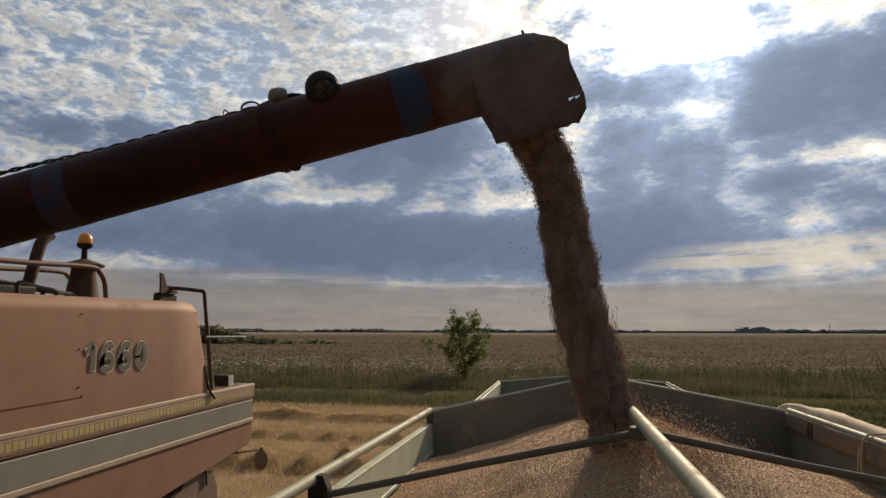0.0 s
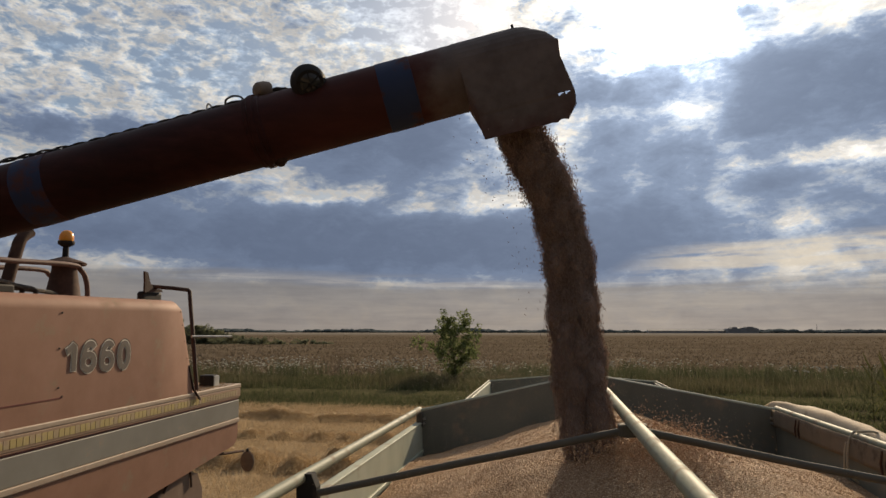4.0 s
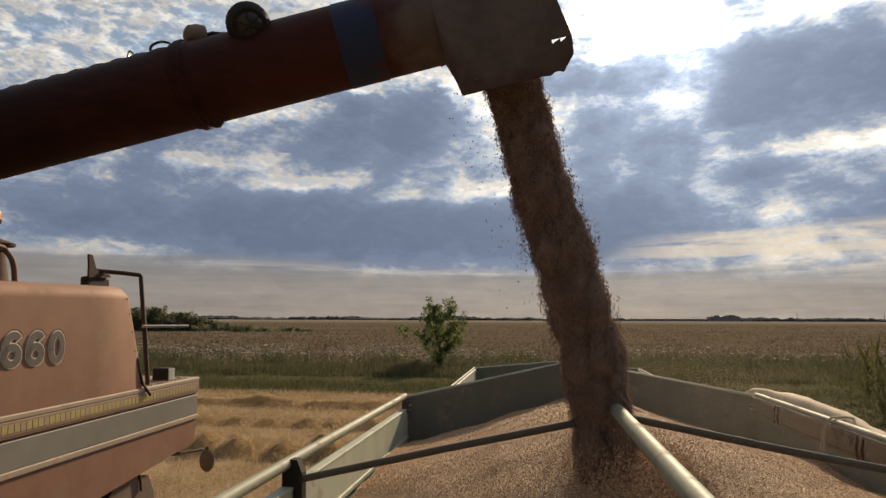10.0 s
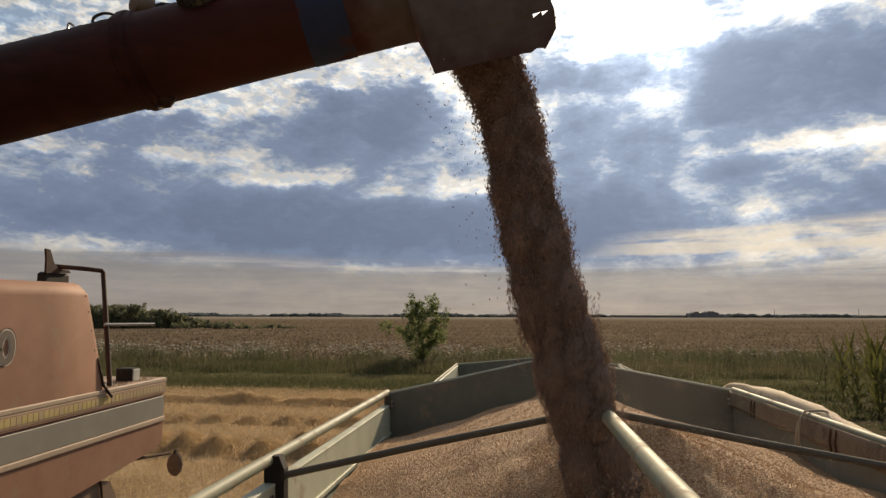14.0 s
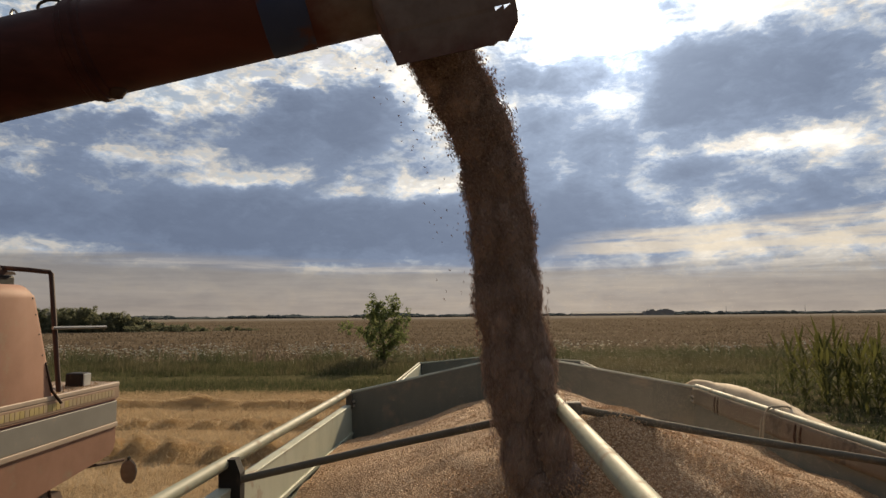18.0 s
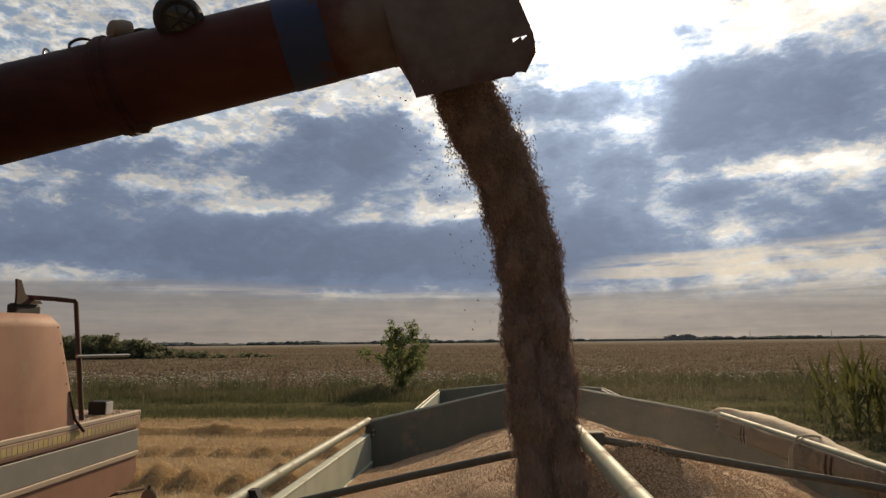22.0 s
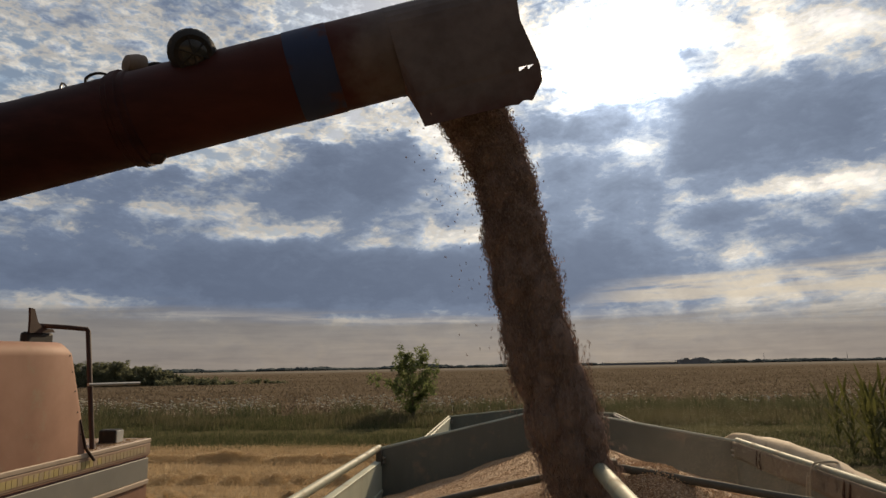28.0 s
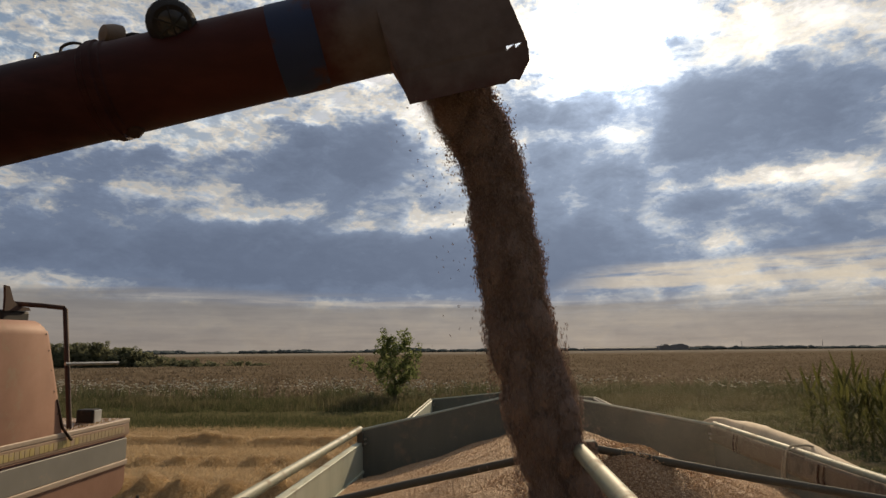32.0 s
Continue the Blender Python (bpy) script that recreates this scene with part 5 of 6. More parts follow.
def combine_harvester():
    c = thing("combine_harvester", pose(*BASE, math.degrees(TILT)), "old faded red combine harvester with its unloading auger swung out", "combine harvester")
    X = -2.65 - BASE.x          # the near side

    # upper side panel: side, rounded shoulder, roof, leaning rear end
    bm = B()
    top, bot, r = 3.635, 2.935, 0.085
    prof = [(X, bot)] + [(X - r + r * math.cos(a), top - r + r * math.sin(a)) for a in (k * math.pi / 2 / 7 for k in range(8))] + [(X - 1.9, top + 0.01), (X - 1.98, bot)]
    ys = [-2.0, -1.2, -0.5, 0.2, 0.8]
    rings = []
    for y in ys + ["e0", "e1", "e2"]:
        ring = []
        for (x, z) in prof:
            lean = 1.345 - (z - bot) / (top - bot) * 0.235
            if y == "e0":
                p = (x, lean - 0.05, z)
            elif y == "e1":
                p = (x - (0.012 if x > 0 else 0), lean - 0.012, z - (0.012 if z > top - 0.05 else 0))
            elif y == "e2":
                p = (x - (0.045 if x > 0 else -0.045), lean, z - (0.04 if z > top - 0.05 else 0))
            else:
                p = (x, y, z)
            ring.append(bm.verts.new((p[0], p[1] + TILT * 3.2, p[2])))
        rings.append(ring)
    for p, q in zip(rings, rings[1:]):
        for k in range(len(prof) - 1):
            bm.faces.new((p[k], p[k + 1], q[k + 1], q[k]))
    bm.faces.new(rings[0])
    bm.faces.new(rings[-1][::-1])
    hood = part("hood_panel", bm, RED, c, "faded pinkish-red sheet metal hood", smooth=40)
    for y, z in ((2.916, 3.53), (2.916, 3.33), (2.93, 3.113), (2.96, 3.062), (4.085, 3.57), (4.12, 3.47), (4.16, 3.35), (4.20, 3.22), (4.25, 3.08), (4.30, 2.99)):
        p = loc(-2.65, y, z)
        bm = B()
        lathe(bm, [(0.0055, -0.004), (0.0055, 0.0015), (0.003, 0.003)], (X + (0.002 if y < 4 else -0.001), p.y, p.z), 8, "x")
        part("bolt", bm, BLACK, hood)
    bm = B()
    p, q = loc(-2.65, 1.2, 3.015), loc(-2.65, 2.964, 3.053)
    prism(bm, [(p.y, p.z), (q.y, q.z), (q.y, q.z + 0.006), (p.y, p.z + 0.006)], "x", X - 0.004, X + 0.0025)
    part("panel_seam", bm, RED_DARK, hood)
    # number on the side
    six = bend([(0.83, 0.80), (0.70, 0.91), (0.46, 0.92), (0.26, 0.78), (0.16, 0.55), (0.14, 0.33)], 5)
    six = [(p.x, p.y) for p in (Vector((*q, 0)) if len(q) == 2 else q for q in six)] + [(0.5 - 0.36 * math.cos(a), 0.33 - 0.25 * math.sin(a)) for a in (2 * math.pi * k / 30 for k in range(1, 33))]
    nought = [(0.5 - 0.36 * math.cos(a), 0.5 - 0.42 * math.sin(a)) for a in (2 * math.pi * k / 32 for k in range(34))]
    one = [(0.05, 0.70), (0.30, 0.78), (0.52, 0.90), (0.56, 0.86), (0.56, 0.08)]
    for k, (path, wide) in enumerate(((one, 0.115), (six, 0.130), (six, 0.130), (nought, 0.120))):
        at = loc(-2.65, (2.965, 3.085, 3.245, 3.408)[k], 3.185)
        line = [Vector((p[0] * wide, p[1] * 0.178)) for p in path]
        for grow, mat, dx, far in ((0.0, DIGIT, 0.0062, 0.0), (0.0056, DIGIT_EDGE, 0.0040, 0.0), (0.0075, DIGIT_SHADE, 0.0018, 0.006)):
            half = 0.0185 + grow
            bm = B()
            rows = []
            for n, p in enumerate(line):
                way2 = (line[min(n + 1, len(line) - 1)] - line[max(n - 1, 0)]).normalized()
                end = -grow if n == 0 else grow if n == len(line) - 1 else 0.0
                mid = p + way2 * end + Vector((far, far))
                off2 = Vector((-way2.y, way2.x)) * half
                rows.append([bm.verts.new((X + d, at.y + q.x, at.z + q.y)) for d in (dx - 0.001, dx) for q in (mid - off2, mid + off2)])
            for p, q in zip(rows, rows[1:]):
                for a, b in ((2, 3), (1, 0), (3, 1), (0, 2)):
                    bm.faces.new((p[a], p[b], q[b], q[a]))
            for r in (rows[0], rows[-1]):
                bm.faces.new((r[0], r[1], r[3], r[2]))
            part("digit" if grow == 0 else "digit_edge", bm, mat, hood)
    # belt: yellow scale strip, dark gap, grey band, cream line, lower red skirt
    y0, y1 = -2.0, 5.07 - 3.0 + TILT * 2.9

    def strip(name, z0, z1, dx, mat, rear=None, label="", bev=0.006):
        bm = B()
        box(bm, X - 1.95 if dx < 0.5 else X, X + dx, y0, rear or y1, z0, z1, bev)
        return part(name, bm, mat, c, label)
    strip("shelf", 2.905, 2.937, 0.006, CREAM, y1, "pale dusty ledge")
    belt = strip("scale_belt", 2.822, 2.905, 0.004, BELT, y1 - 0.002, "faded yellow belt strip")
    n = 72
    for k in range(n):
        a = -0.9 + k * (y1 - 0.06 + 0.9) / n
        bm = B()
        box(bm, X + 0.003, X + 0.0065, a, a + 0.036, 2.842, 2.886)
        part("scale_mark", bm, PALE_YELLOW if k > 58 or k % 4 == 1 else YELLOW, belt, "yellow scale mark" if k == 0 else "")
    strip("belt_edge", 2.812, 2.822, 0.002, RED, y1 - 0.02)
    strip("belt_groove", 2.800, 2.812, -0.006, RED_DARK, y1 - 0.03)
    strip("grey_band", 2.645, 2.800, 0.0, GREY_BAND, y1 - 0.015, "grey painted band")
    strip("cream_line", 2.608, 2.645, 0.008, CREAM, y1 - 0.01, "cream stripe")
    bm = B()
    e = y1 - 0.02
    outline = [(y0, 2.618), (e, 2.618), (e, 2.50), (e - 0.02, 2.445), (e - 0.07, 2.418), (1.25, 2.335), (0.6, 2.27), (0.0, 2.20), (y0, 2.1)]
    prism(bm, outline, "x", X - 1.93, X - 0.004)
    part("lower_skirt", bm, RED, c, "faded red lower skirt")
    # debris on the ledge
    rs = np.random.RandomState(91)
    m = 2600
    p = np.stack([rs.uniform(X - 0.9, X - 0.01, m), rs.uniform(1.42, y1 - 0.03, m), 2.938 + rs.uniform(0, 0.006, m)], -1)
    v, f = kernels(rs, p, 0.005)
    ob = new("chaff_litter", mesh_of("chaff_litter", v, f, STRAW))
    ob.parent = c
    tagged(ob, "chaff lying on the ledge", kind="stuff")
    # rear handrail, bar, lamp box
    bm = B()
    tube(bm, [loc(-3.12, 4.36, 3.785), loc(-3.0, 4.50, 3.778), loc(-2.915, 4.605, 3.768), loc(-2.90, 4.60, 3.755)] + [loc(-2.72, 4.484, 2.935)], 0.0165, 10)
    rail = part("handrail", bm, DARK_IRON, c, "dark rusty handrail", smooth=40)
    bm = B()
    tube(bm, [loc(-2.80, 4.50, 3.383), loc(-2.66, 4.885, 3.382)], 0.011, 10)
    part("cross_bar", bm, STEEL, rail, "pale bare metal bar", smooth=40)
    bm = B()
    tube(bm, [loc(-2.655, 4.235, 3.17), loc(-2.645, 4.30, 2.99), loc(-2.63, 4.375, 2.905)], 0.009, 8)
    part("stay_rod", bm, DARK_IRON, rail)
    bm = B()
    q = loc(-2.80, 4.80, 2.955)
    box(bm, q.x - 0.07, q.x + 0.06, q.y - 0.04, q.y + 0.06, q.z - 0.012, q.z + 0.105, 0.012)
    lampbox = part("tail_lamp", bm, BLACK, c, "small black tail lamp")
    bm = B()
    box(bm, q.x + 0.056, q.x + 0.066, q.y - 0.03, q.y + 0.052, q.z + 0.0, q.z + 0.098, 0.004)
    part("lens", bm, GLASS_LAMP, lampbox)
    bm = B()
    q = loc(-3.12, 4.28, 3.66)
    box(bm, q.x - 0.03, q.x + 0.03, q.y - 0.02, q.y + 0.235, q.z - 0.03, q.z + 0.08, 0.02)
    brk = part("mirror_bracket", bm, BLACK, c, "black bracket on the hood's end")
    bm = B()
    prism(bm, [(q.y - 0.02, q.z + 0.07), (q.y + 0.22, q.z + 0.08), (q.y + 0.20, q.z + 0.10), (q.y + 0.10, q.z + 0.105), (q.y + 0.05, q.z + 0.145), (q.y + 0.01, q.z + 0.23), (q.y - 0.03, q.z + 0.235), (q.y - 0.02, q.z + 0.15)], "x", q.x + 0.03, q.x + 0.045)
    part("bracket_arm", bm, DARK_IRON, brk)
    # roof rail, air cleaner, beacon, exhaust
    for dx, dy in ((0.0, 0.0), (-0.45, 0.25)):
        bm = B()
        pts = [loc(-2.88 + dx, 0.9 + dy, 3.78), loc(-2.88 + dx, 2.55 + dy, 3.807), loc(-2.88 + dx, 3.20 + dy, 3.838), loc(-2.88 + dx, 3.32 + dy, 3.81), loc(-2.88 + dx, 3.375 + dy, 3.74), loc(-2.88 + dx, 3.395 + dy, 3.63)]
        tube(bm, bend(pts, 4), 0.0155, 10)
        rr = part("roof_rail", bm, RAIL, c, "rusty roof rail", smooth=40)
        for y in (1.4, 2.35):
            bm = B()
            tube(bm, [loc(-2.88 + dx, y + dy, 3.79 + 0.01 * (y - 1)), loc(-2.88 + dx, y + dy, 3.62)], 0.012, 8)
            part("rail_post", bm, RUST, rr)
    q = loc(-3.10, 3.44, 3.63)
    bm = B()
    lathe(bm, [(0.115, 0.0), (0.105, 0.02), (0.075, 0.20), (0.075, 0.225), (0.125, 0.23), (0.13, 0.245), (0.11, 0.255), (0.05, 0.275), (0.02, 0.285)], q, 24)
    pre = part("air_precleaner", bm, RUST, c, "brown cone-shaped air pre-cleaner", smooth=40)
    bm = B()
    lathe(bm, [(0.02, 0.285), (0.018, 0.35), (0.045, 0.365), (0.05, 0.375), (0.05, 0.39)], q, 16)
    bs = part("beacon_base", bm, BLACK, c, smooth=40)
    bm = B()
    lathe(bm, [(0.042, 0.385), (0.045, 0.405), (0.042, 0.432), (0.031, 0.452), (0.016, 0.462), (0.003, 0.464)], q, 18)
    part("beacon_dome", bm, AMBER, bs, "amber warning beacon", smooth=50)
    bm = B()
    tube(bm, bend([loc(-3.02, 2.90, 3.63), loc(-3.02, 2.915, 3.72), loc(-3.02, 2.955, 3.88), loc(-3.02, 2.985, 3.97), loc(-3.02, 3.045, 4.02)], 5), 0.034, 14)
    part("exhaust_pipe", bm, RUST, c, "sooty bent exhaust pipe", smooth=40)
    for k, (a, b2, h) in enumerate((((-2.95, 2.35), (-2.97, 2.95), 0.10), ((-2.99, 2.6), (-3.05, 3.3), 0.07), ((-3.05, 2.2), (-3.0, 2.75), 0.13), ((-2.93, 2.75), (-2.96, 3.05), 0.08))):
        bm = B()
        line = [loc(*a, 3.62), loc(*a, 3.62 + h), loc((a[0] + b2[0]) / 2, (a[1] + b2[1]) / 2, 3.625 + h * 0.75), loc(*b2, 3.63 + h * 0.5), loc(*b2, 3.62)]
        tube(bm, bend(line, 5), 0.014, 8)
        part("hose", bm, RUBBER, c)
    bm = B()
    q = loc(-3.02, 2.75, 3.63)
    box(bm, q.x - 0.12, q.x + 0.1, q.y - 0.3, q.y + 0.12, q.z, q.z + 0.06, 0.015)
    part("engine_cover", bm, BLACK, c)
    # straw outlet, side rod with a hanging disc
    bm = B()
    q = loc(-2.75, 4.38, 2.135)
    prism(bm, [(q.y - 0.42, q.z - 0.35), (q.y + 0.22, q.z - 0.35), (q.y + 0.20, q.z + 0.05), (q.y + 0.12, q.z + 0.19), (q.y - 0.12, q.z + 0.235), (q.y - 0.42, q.z + 0.13)], "x", q.x - 1.5, q.x + 0.06)
    part("straw_chopper", bm, CHOPPER, c, "dusty brown straw chopper housing")
    bm = B()
    q = loc(-2.68, 4.2, 2.34)
    tube(bm, bend([(q.x, q.y - 0.16, q.z - 0.06), (q.x, q.y - 0.05, q.z + 0.07), (q.x, q.y + 0.08, q.z + 0.08), (q.x, q.y + 0.17, q.z + 0.02), (q.x, q.y + 0.2, q.z - 0.1)], 5), 0.008, 8)
    part("cable_loop", bm, RUST, c)
    bm = B()
    tube(bm, [loc(-2.72, 4.62, 2.425), loc(-2.66, 5.19, 2.372)], 0.011, 8)
    rod = part("marker_rod", bm, RUST, c)
    bm = B()
    q = loc(-2.64, 5.235, 2.275)
    lathe(bm, [(0.02, -0.016), (0.055, -0.012), (0.06, 0.0), (0.055, 0.012), (0.02, 0.016)], (0, 0, 0), 10, "y")
    for v in bm.verts:
        v.co = Vector((v.co.x * 1.12, v.co.y, v.co.z * 1.58)) + q
    part("marker_disc", bm, LAMP_SHELL, rod, "dark brown round marker disc")
    bm = B()
    box(bm, q.x - 0.008, q.x + 0.008, q.y - 0.01, q.y + 0.01, q.z + 0.07, q.z + 0.11)
    part("disc_hanger", bm, BLACK, rod)
    # inner body, front half with the grain tank and cab, wheels
    bm = B()
    box(bm, X - 1.85, X - 0.10, -3.4, 1.5, 1.0, 2.3, 0.03)
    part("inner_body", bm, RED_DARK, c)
    bm = B()
    box(bm, X - 2.05, X - 0.02, -4.0, -2.0, 1.6, 3.75, 0.05)
    part("grain_tank", bm, RED, c)
    bm = B()
    box(bm, X - 1.75, X - 0.3, -5.3, -4.0, 1.7, 3.4, 0.1)
    cab = part("cab", bm, BLACK, c)
    bm = B()
    box(bm, X - 1.85, X - 0.2, -5.4, -3.95, 3.4, 3.52, 0.05)
    part("cab_roof", bm, RED, cab)
    for x in (X - 0.2, X - 1.8):
        wheel("drive_wheel", c, x, -3.3, 0.85 , 0.85, 0.6, 1 if x > -0.5 else -1)
        wheel("steering_wheel", c, x - (0.1 if x > 0 else -0.1), 0.4, 0.53, 0.55, 0.35, 1 if x > -0.5 else -1)
    for y, z in ((-3.3, 0.85), (0.4, 0.53)):
        bm = B()
        box(bm, X - 1.85, X - 0.15, y - 0.1, y + 0.1, z - 0.1, max(1.05, z + 0.1), 0.02)
        part("axle", bm, BLACK, c)
    return c, auger(c)


def auger(c):
    """The unloading auger: tube, bands, lamps, cable and the hooded spout."""
    a0 = loc(-2.372, 2.111, 3.978)
    u = (loc(-2.372 + 0.955, 2.111 + 0.139, 3.978 + 0.262) - a0).normalized()
    nrm = (Vector((0, 0, 1)) - u * u.z).normalized()
    side = nrm.cross(u)           # away from the camera

    def P(s, h, w=0.0):
        return a0 + u * s + nrm * h + side * w
    R = 0.151
    paint = hazed_auger(P(2.36, -0.05, -0.12))

    def ringed(bm, s_list, radius, n=40):
        rings = [[bm.verts.new(P(s, r * math.cos(t), r * math.sin(t))) for t in (2 * math.pi * k / n for k in range(n))] for s, r in zip(s_list, radius)]
        for p, q in zip(rings, rings[1:]):
            for k in range(n):
                bm.faces.new((p[k], p[(k + 1) % n], q[(k + 1) % n], q[k]))
        return rings
    bm = B()
    ringed(bm, [-0.62, -0.3, 0.0, 0.5, 1.0, 1.5, 2.0, 2.30], [R] * 8)
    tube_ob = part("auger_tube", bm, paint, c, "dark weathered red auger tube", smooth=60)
    # elbow and turret on the machine
    bm = B()
    e = P(-0.62, 0)
    tube(bm, bend([P(-0.55, 0), P(-0.72, -0.01), (e.x - 0.2, e.y, e.z - 0.16), (e.x - 0.24, e.y, e.z - 0.45)], 5), R * 1.08, 24)
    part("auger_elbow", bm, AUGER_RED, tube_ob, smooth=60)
    for s0, s1 in ((1.808, 1.955), (0.195, 0.335)):
        bm = B()
        ringed(bm, [s0, s0 + 0.001, s1 - 0.001, s1], [R, R + 0.0022, R + 0.0022, R])
        part("painted_band", bm, AUGER_BLUE, tube_ob, "worn dark blue band", smooth=60)
    bm = B()
    ringed(bm, [1.215, 1.22, 1.235, 1.24, 1.262, 1.267, 1.285, 1.29], [R, R + 0.006, R + 0.006, R + 0.014, R + 0.014, R + 0.006, R + 0.006, R])
    part("clamp_ring", bm, AUGER_RED, tube_ob, smooth=30)
    # clamp lug and drip bolt below
    bm = B()
    q = P(1.30, -R + 0.010)
    lathe(bm, [(0.001, -0.036), (0.018, -0.030), (0.029, -0.012), (0.032, 0.004), (0.03, 0.016)], q, 16)
    part("clamp_bolt", bm, DARK_IRON, tube_ob)
    # the spout: an arched hood open below
    def hood_section(s):
        top = R + 0.0015
        if s > 2.42:
            k = min(1.0, (s - 2.42) / 0.155)
            top = (R + 0.0015) * (1 - 0.92 * k ** 2.9)
        drop = float(np.interp(s, [2.05, 2.154, 2.155, 2.178, 2.50, 2.64], [-0.155, -0.157, -0.158, -0.332, -0.336, -0.338]))
        w = R + 0.0015
        wb = 0.128
        pts = []
        for k in range(17):
            t = math.pi * (k / 16 - 0.5)
            h = top * math.cos(t) if abs(t) < math.pi / 2 else 0
            pts.append((h, w * math.sin(t)))
        full = [(drop, -wb), (drop * 0.85, -(0.75 * wb + 0.25 * w)), (drop * 0.705, -(0.55 * wb + 0.45 * w)), (drop * 0.668, -(0.4 * wb + 0.6 * w)), (drop * 0.48, -(0.15 * wb + 0.85 * w)), (drop * 0.22, -w)] + pts + [(-0.05, w * 0.96), (-0.10, w * 0.76), (-0.14, w * 0.40)]
        return full
    bm = B()
    ss = [2.155, 2.178, 2.20, 2.26, 2.33, 2.40, 2.44, 2.48, 2.51, 2.535, 2.555, 2.572]
    rs = random.Random(4)
    rings = []
    for j, s in enumerate(ss):
        ring = []
        for k, (h, w) in enumerate(hood_section(s)):
            ds = 0.0
            if s > 2.43:
                ds = float(np.interp(h, [-0.34, -0.31, -0.27, -0.2, -0.14, -0.05, 0.03, 0.07, 0.10, 0.16], [-0.035, 0.008, 0.028, 0.026, 0.006, 0.002, 0.022, 0.03, 0.0, -0.005])) * (s - 2.43) / 0.14
            if j == len(ss) - 1:
                ds += rs.uniform(-0.004, 0.003)
            ring.append(bm.verts.new(P(s + ds, h + (rs.uniform(-0.006, 0.006) if s > 2.4 and (k in (0, 25)) else 0), w)))
        rings.append(ring)
    holes = {(9, 2), (8, 2)}
    for j, (p, q) in enumerate(zip(rings, rings[1:])):
        for k in range(len(p) - 1):
            if (j, k) in holes:
                bm.faces.new((p[k], q[k + 1], q[k]))
                continue
            bm.faces.new((p[k], p[k + 1], q[k + 1], q[k]))
    # end face: upper part of the closed end, torn at its edge
    last = rings[-1]
    for k in range(8):
        a, b = last[6 + k], last[7 + k]
        a2, b2 = last[22 - k], last[21 - k]
        if len({a, b, b2, a2}) == 4:
            bm.faces.new((a, b, b2, a2))
    spout = part("spout_hood", bm, paint, tube_ob, "dusty grey and red discharge hood with torn edge, haze painted in")
    spout.modifiers.new("sheet", "SOLIDIFY").thickness = 0.004
    # deflector plate at the inner edge of the mouth
    bm = B()
    vs = [P(2.16, -0.145, -R * 0.9), P(2.16, -0.150, 0.0), P(2.18, -0.235, -0.02), P(2.182, -0.330, -0.127)]
    vv = [bm.verts.new(v) for v in vs] + [bm.verts.new(v + u * 0.006) for v in vs]
    for f in ((0, 1, 2, 3), (7, 6, 5, 4), (0, 4, 5, 1), (1, 5, 6, 2), (2, 6, 7, 3), (3, 7, 4, 0)):
        bm.faces.new([vv[i] for i in f])
    part("deflector_plate", bm, HAZED_SHEET, spout, "dark deflector plate")
    # short torn tatters of rubber round the end
    bm = B()
    for k in range(9):
        h0 = -0.330 + 0.034 * k
        s0 = 2.572 + float(np.interp(h0, [-0.34, -0.31, -0.27, -0.2, -0.14, -0.05], [-0.035, 0.008, 0.028, 0.026, 0.006, 0.002]))
        w0 = -(0.128 + (R - 0.128) * min(1, (h0 + 0.330) / 0.23))
        l = rs.uniform(-0.004, 0.003)
        a, b, d = P(s0 - 0.012, h0, w0), P(s0 - 0.012, h0 + 0.03, w0), P(s0 + l, h0 + rs.uniform(0.0, 0.03), w0 + 0.006)
        v = [bm.verts.new(x) for x in (a, b, d)] + [bm.verts.new(x + side * 0.004) for x in (a, b, d)]
        for f in ((0, 1, 2), (5, 4, 3), (0, 3, 4, 1), (1, 4, 5, 2), (2, 5, 3, 0)):
            bm.faces.new([v[i] for i in f])
    part("torn_rubber", bm, RUBBER, spout, "ragged rubber edge")
    bm = B()
    tube(bm, [P(2.45, R), P(2.45, R + 0.03)], 0.006, 8)
    part("hood_bolt", bm, BLACK, spout)
    # work lamp: round black housing with a clear glass, on the tube's near upper side
    bm = B()
    q = P(1.517, 0.118, -0.112)
    d = (-side * 0.80 + u * 0.38 - Vector((0, 0, 0.55))).normalized()
    b1 = d.orthogonal().normalized()
    b2 = d.cross(b1)
    prof = [(0.004, -0.088), (0.036, -0.078), (0.063, -0.05), (0.077, -0.008), (0.075, 0.022), (0.058, 0.044)]
    rg = [[bm.verts.new(q + d * h + (b1 * math.cos(t) + b2 * math.sin(t)) * r) for t in (2 * math.pi * k / 24 for k in range(24))] for r, h in prof]
    for p, r2 in zip(rg, rg[1:]):
        for k in range(24):
            bm.faces.new((p[k], p[(k + 1) % 24], r2[(k + 1) % 24], r2[k]))
    bm.faces.new(rg[0][::-1])
    bm.faces.new(rg[-1])
    lamp = part("work_lamp", bm, BLACK, tube_ob, "round black work lamp", smooth=40)
    bm = B()
    prof = [(0.044, 0.0455), (0.035, 0.051), (0.020, 0.056), (0.004, 0.058)]
    rg = [[bm.verts.new(q + d * h + (b1 * math.cos(t) + b2 * math.sin(t)) * r) for t in (2 * math.pi * k / 24 for k in range(24))] for r, h in prof]
    for p, r2 in zip(rg, rg[1:]):
        for k in range(24):
            bm.faces.new((p[k], p[(k + 1) % 24], r2[(k + 1) % 24], r2[k]))
    bm.faces.new(rg[0][::-1])
    bm.faces.new(rg[-1])
    part("lamp_glass", bm, DARK_GLASS, lamp, "dark lamp glass", smooth=40)
    bm = B()
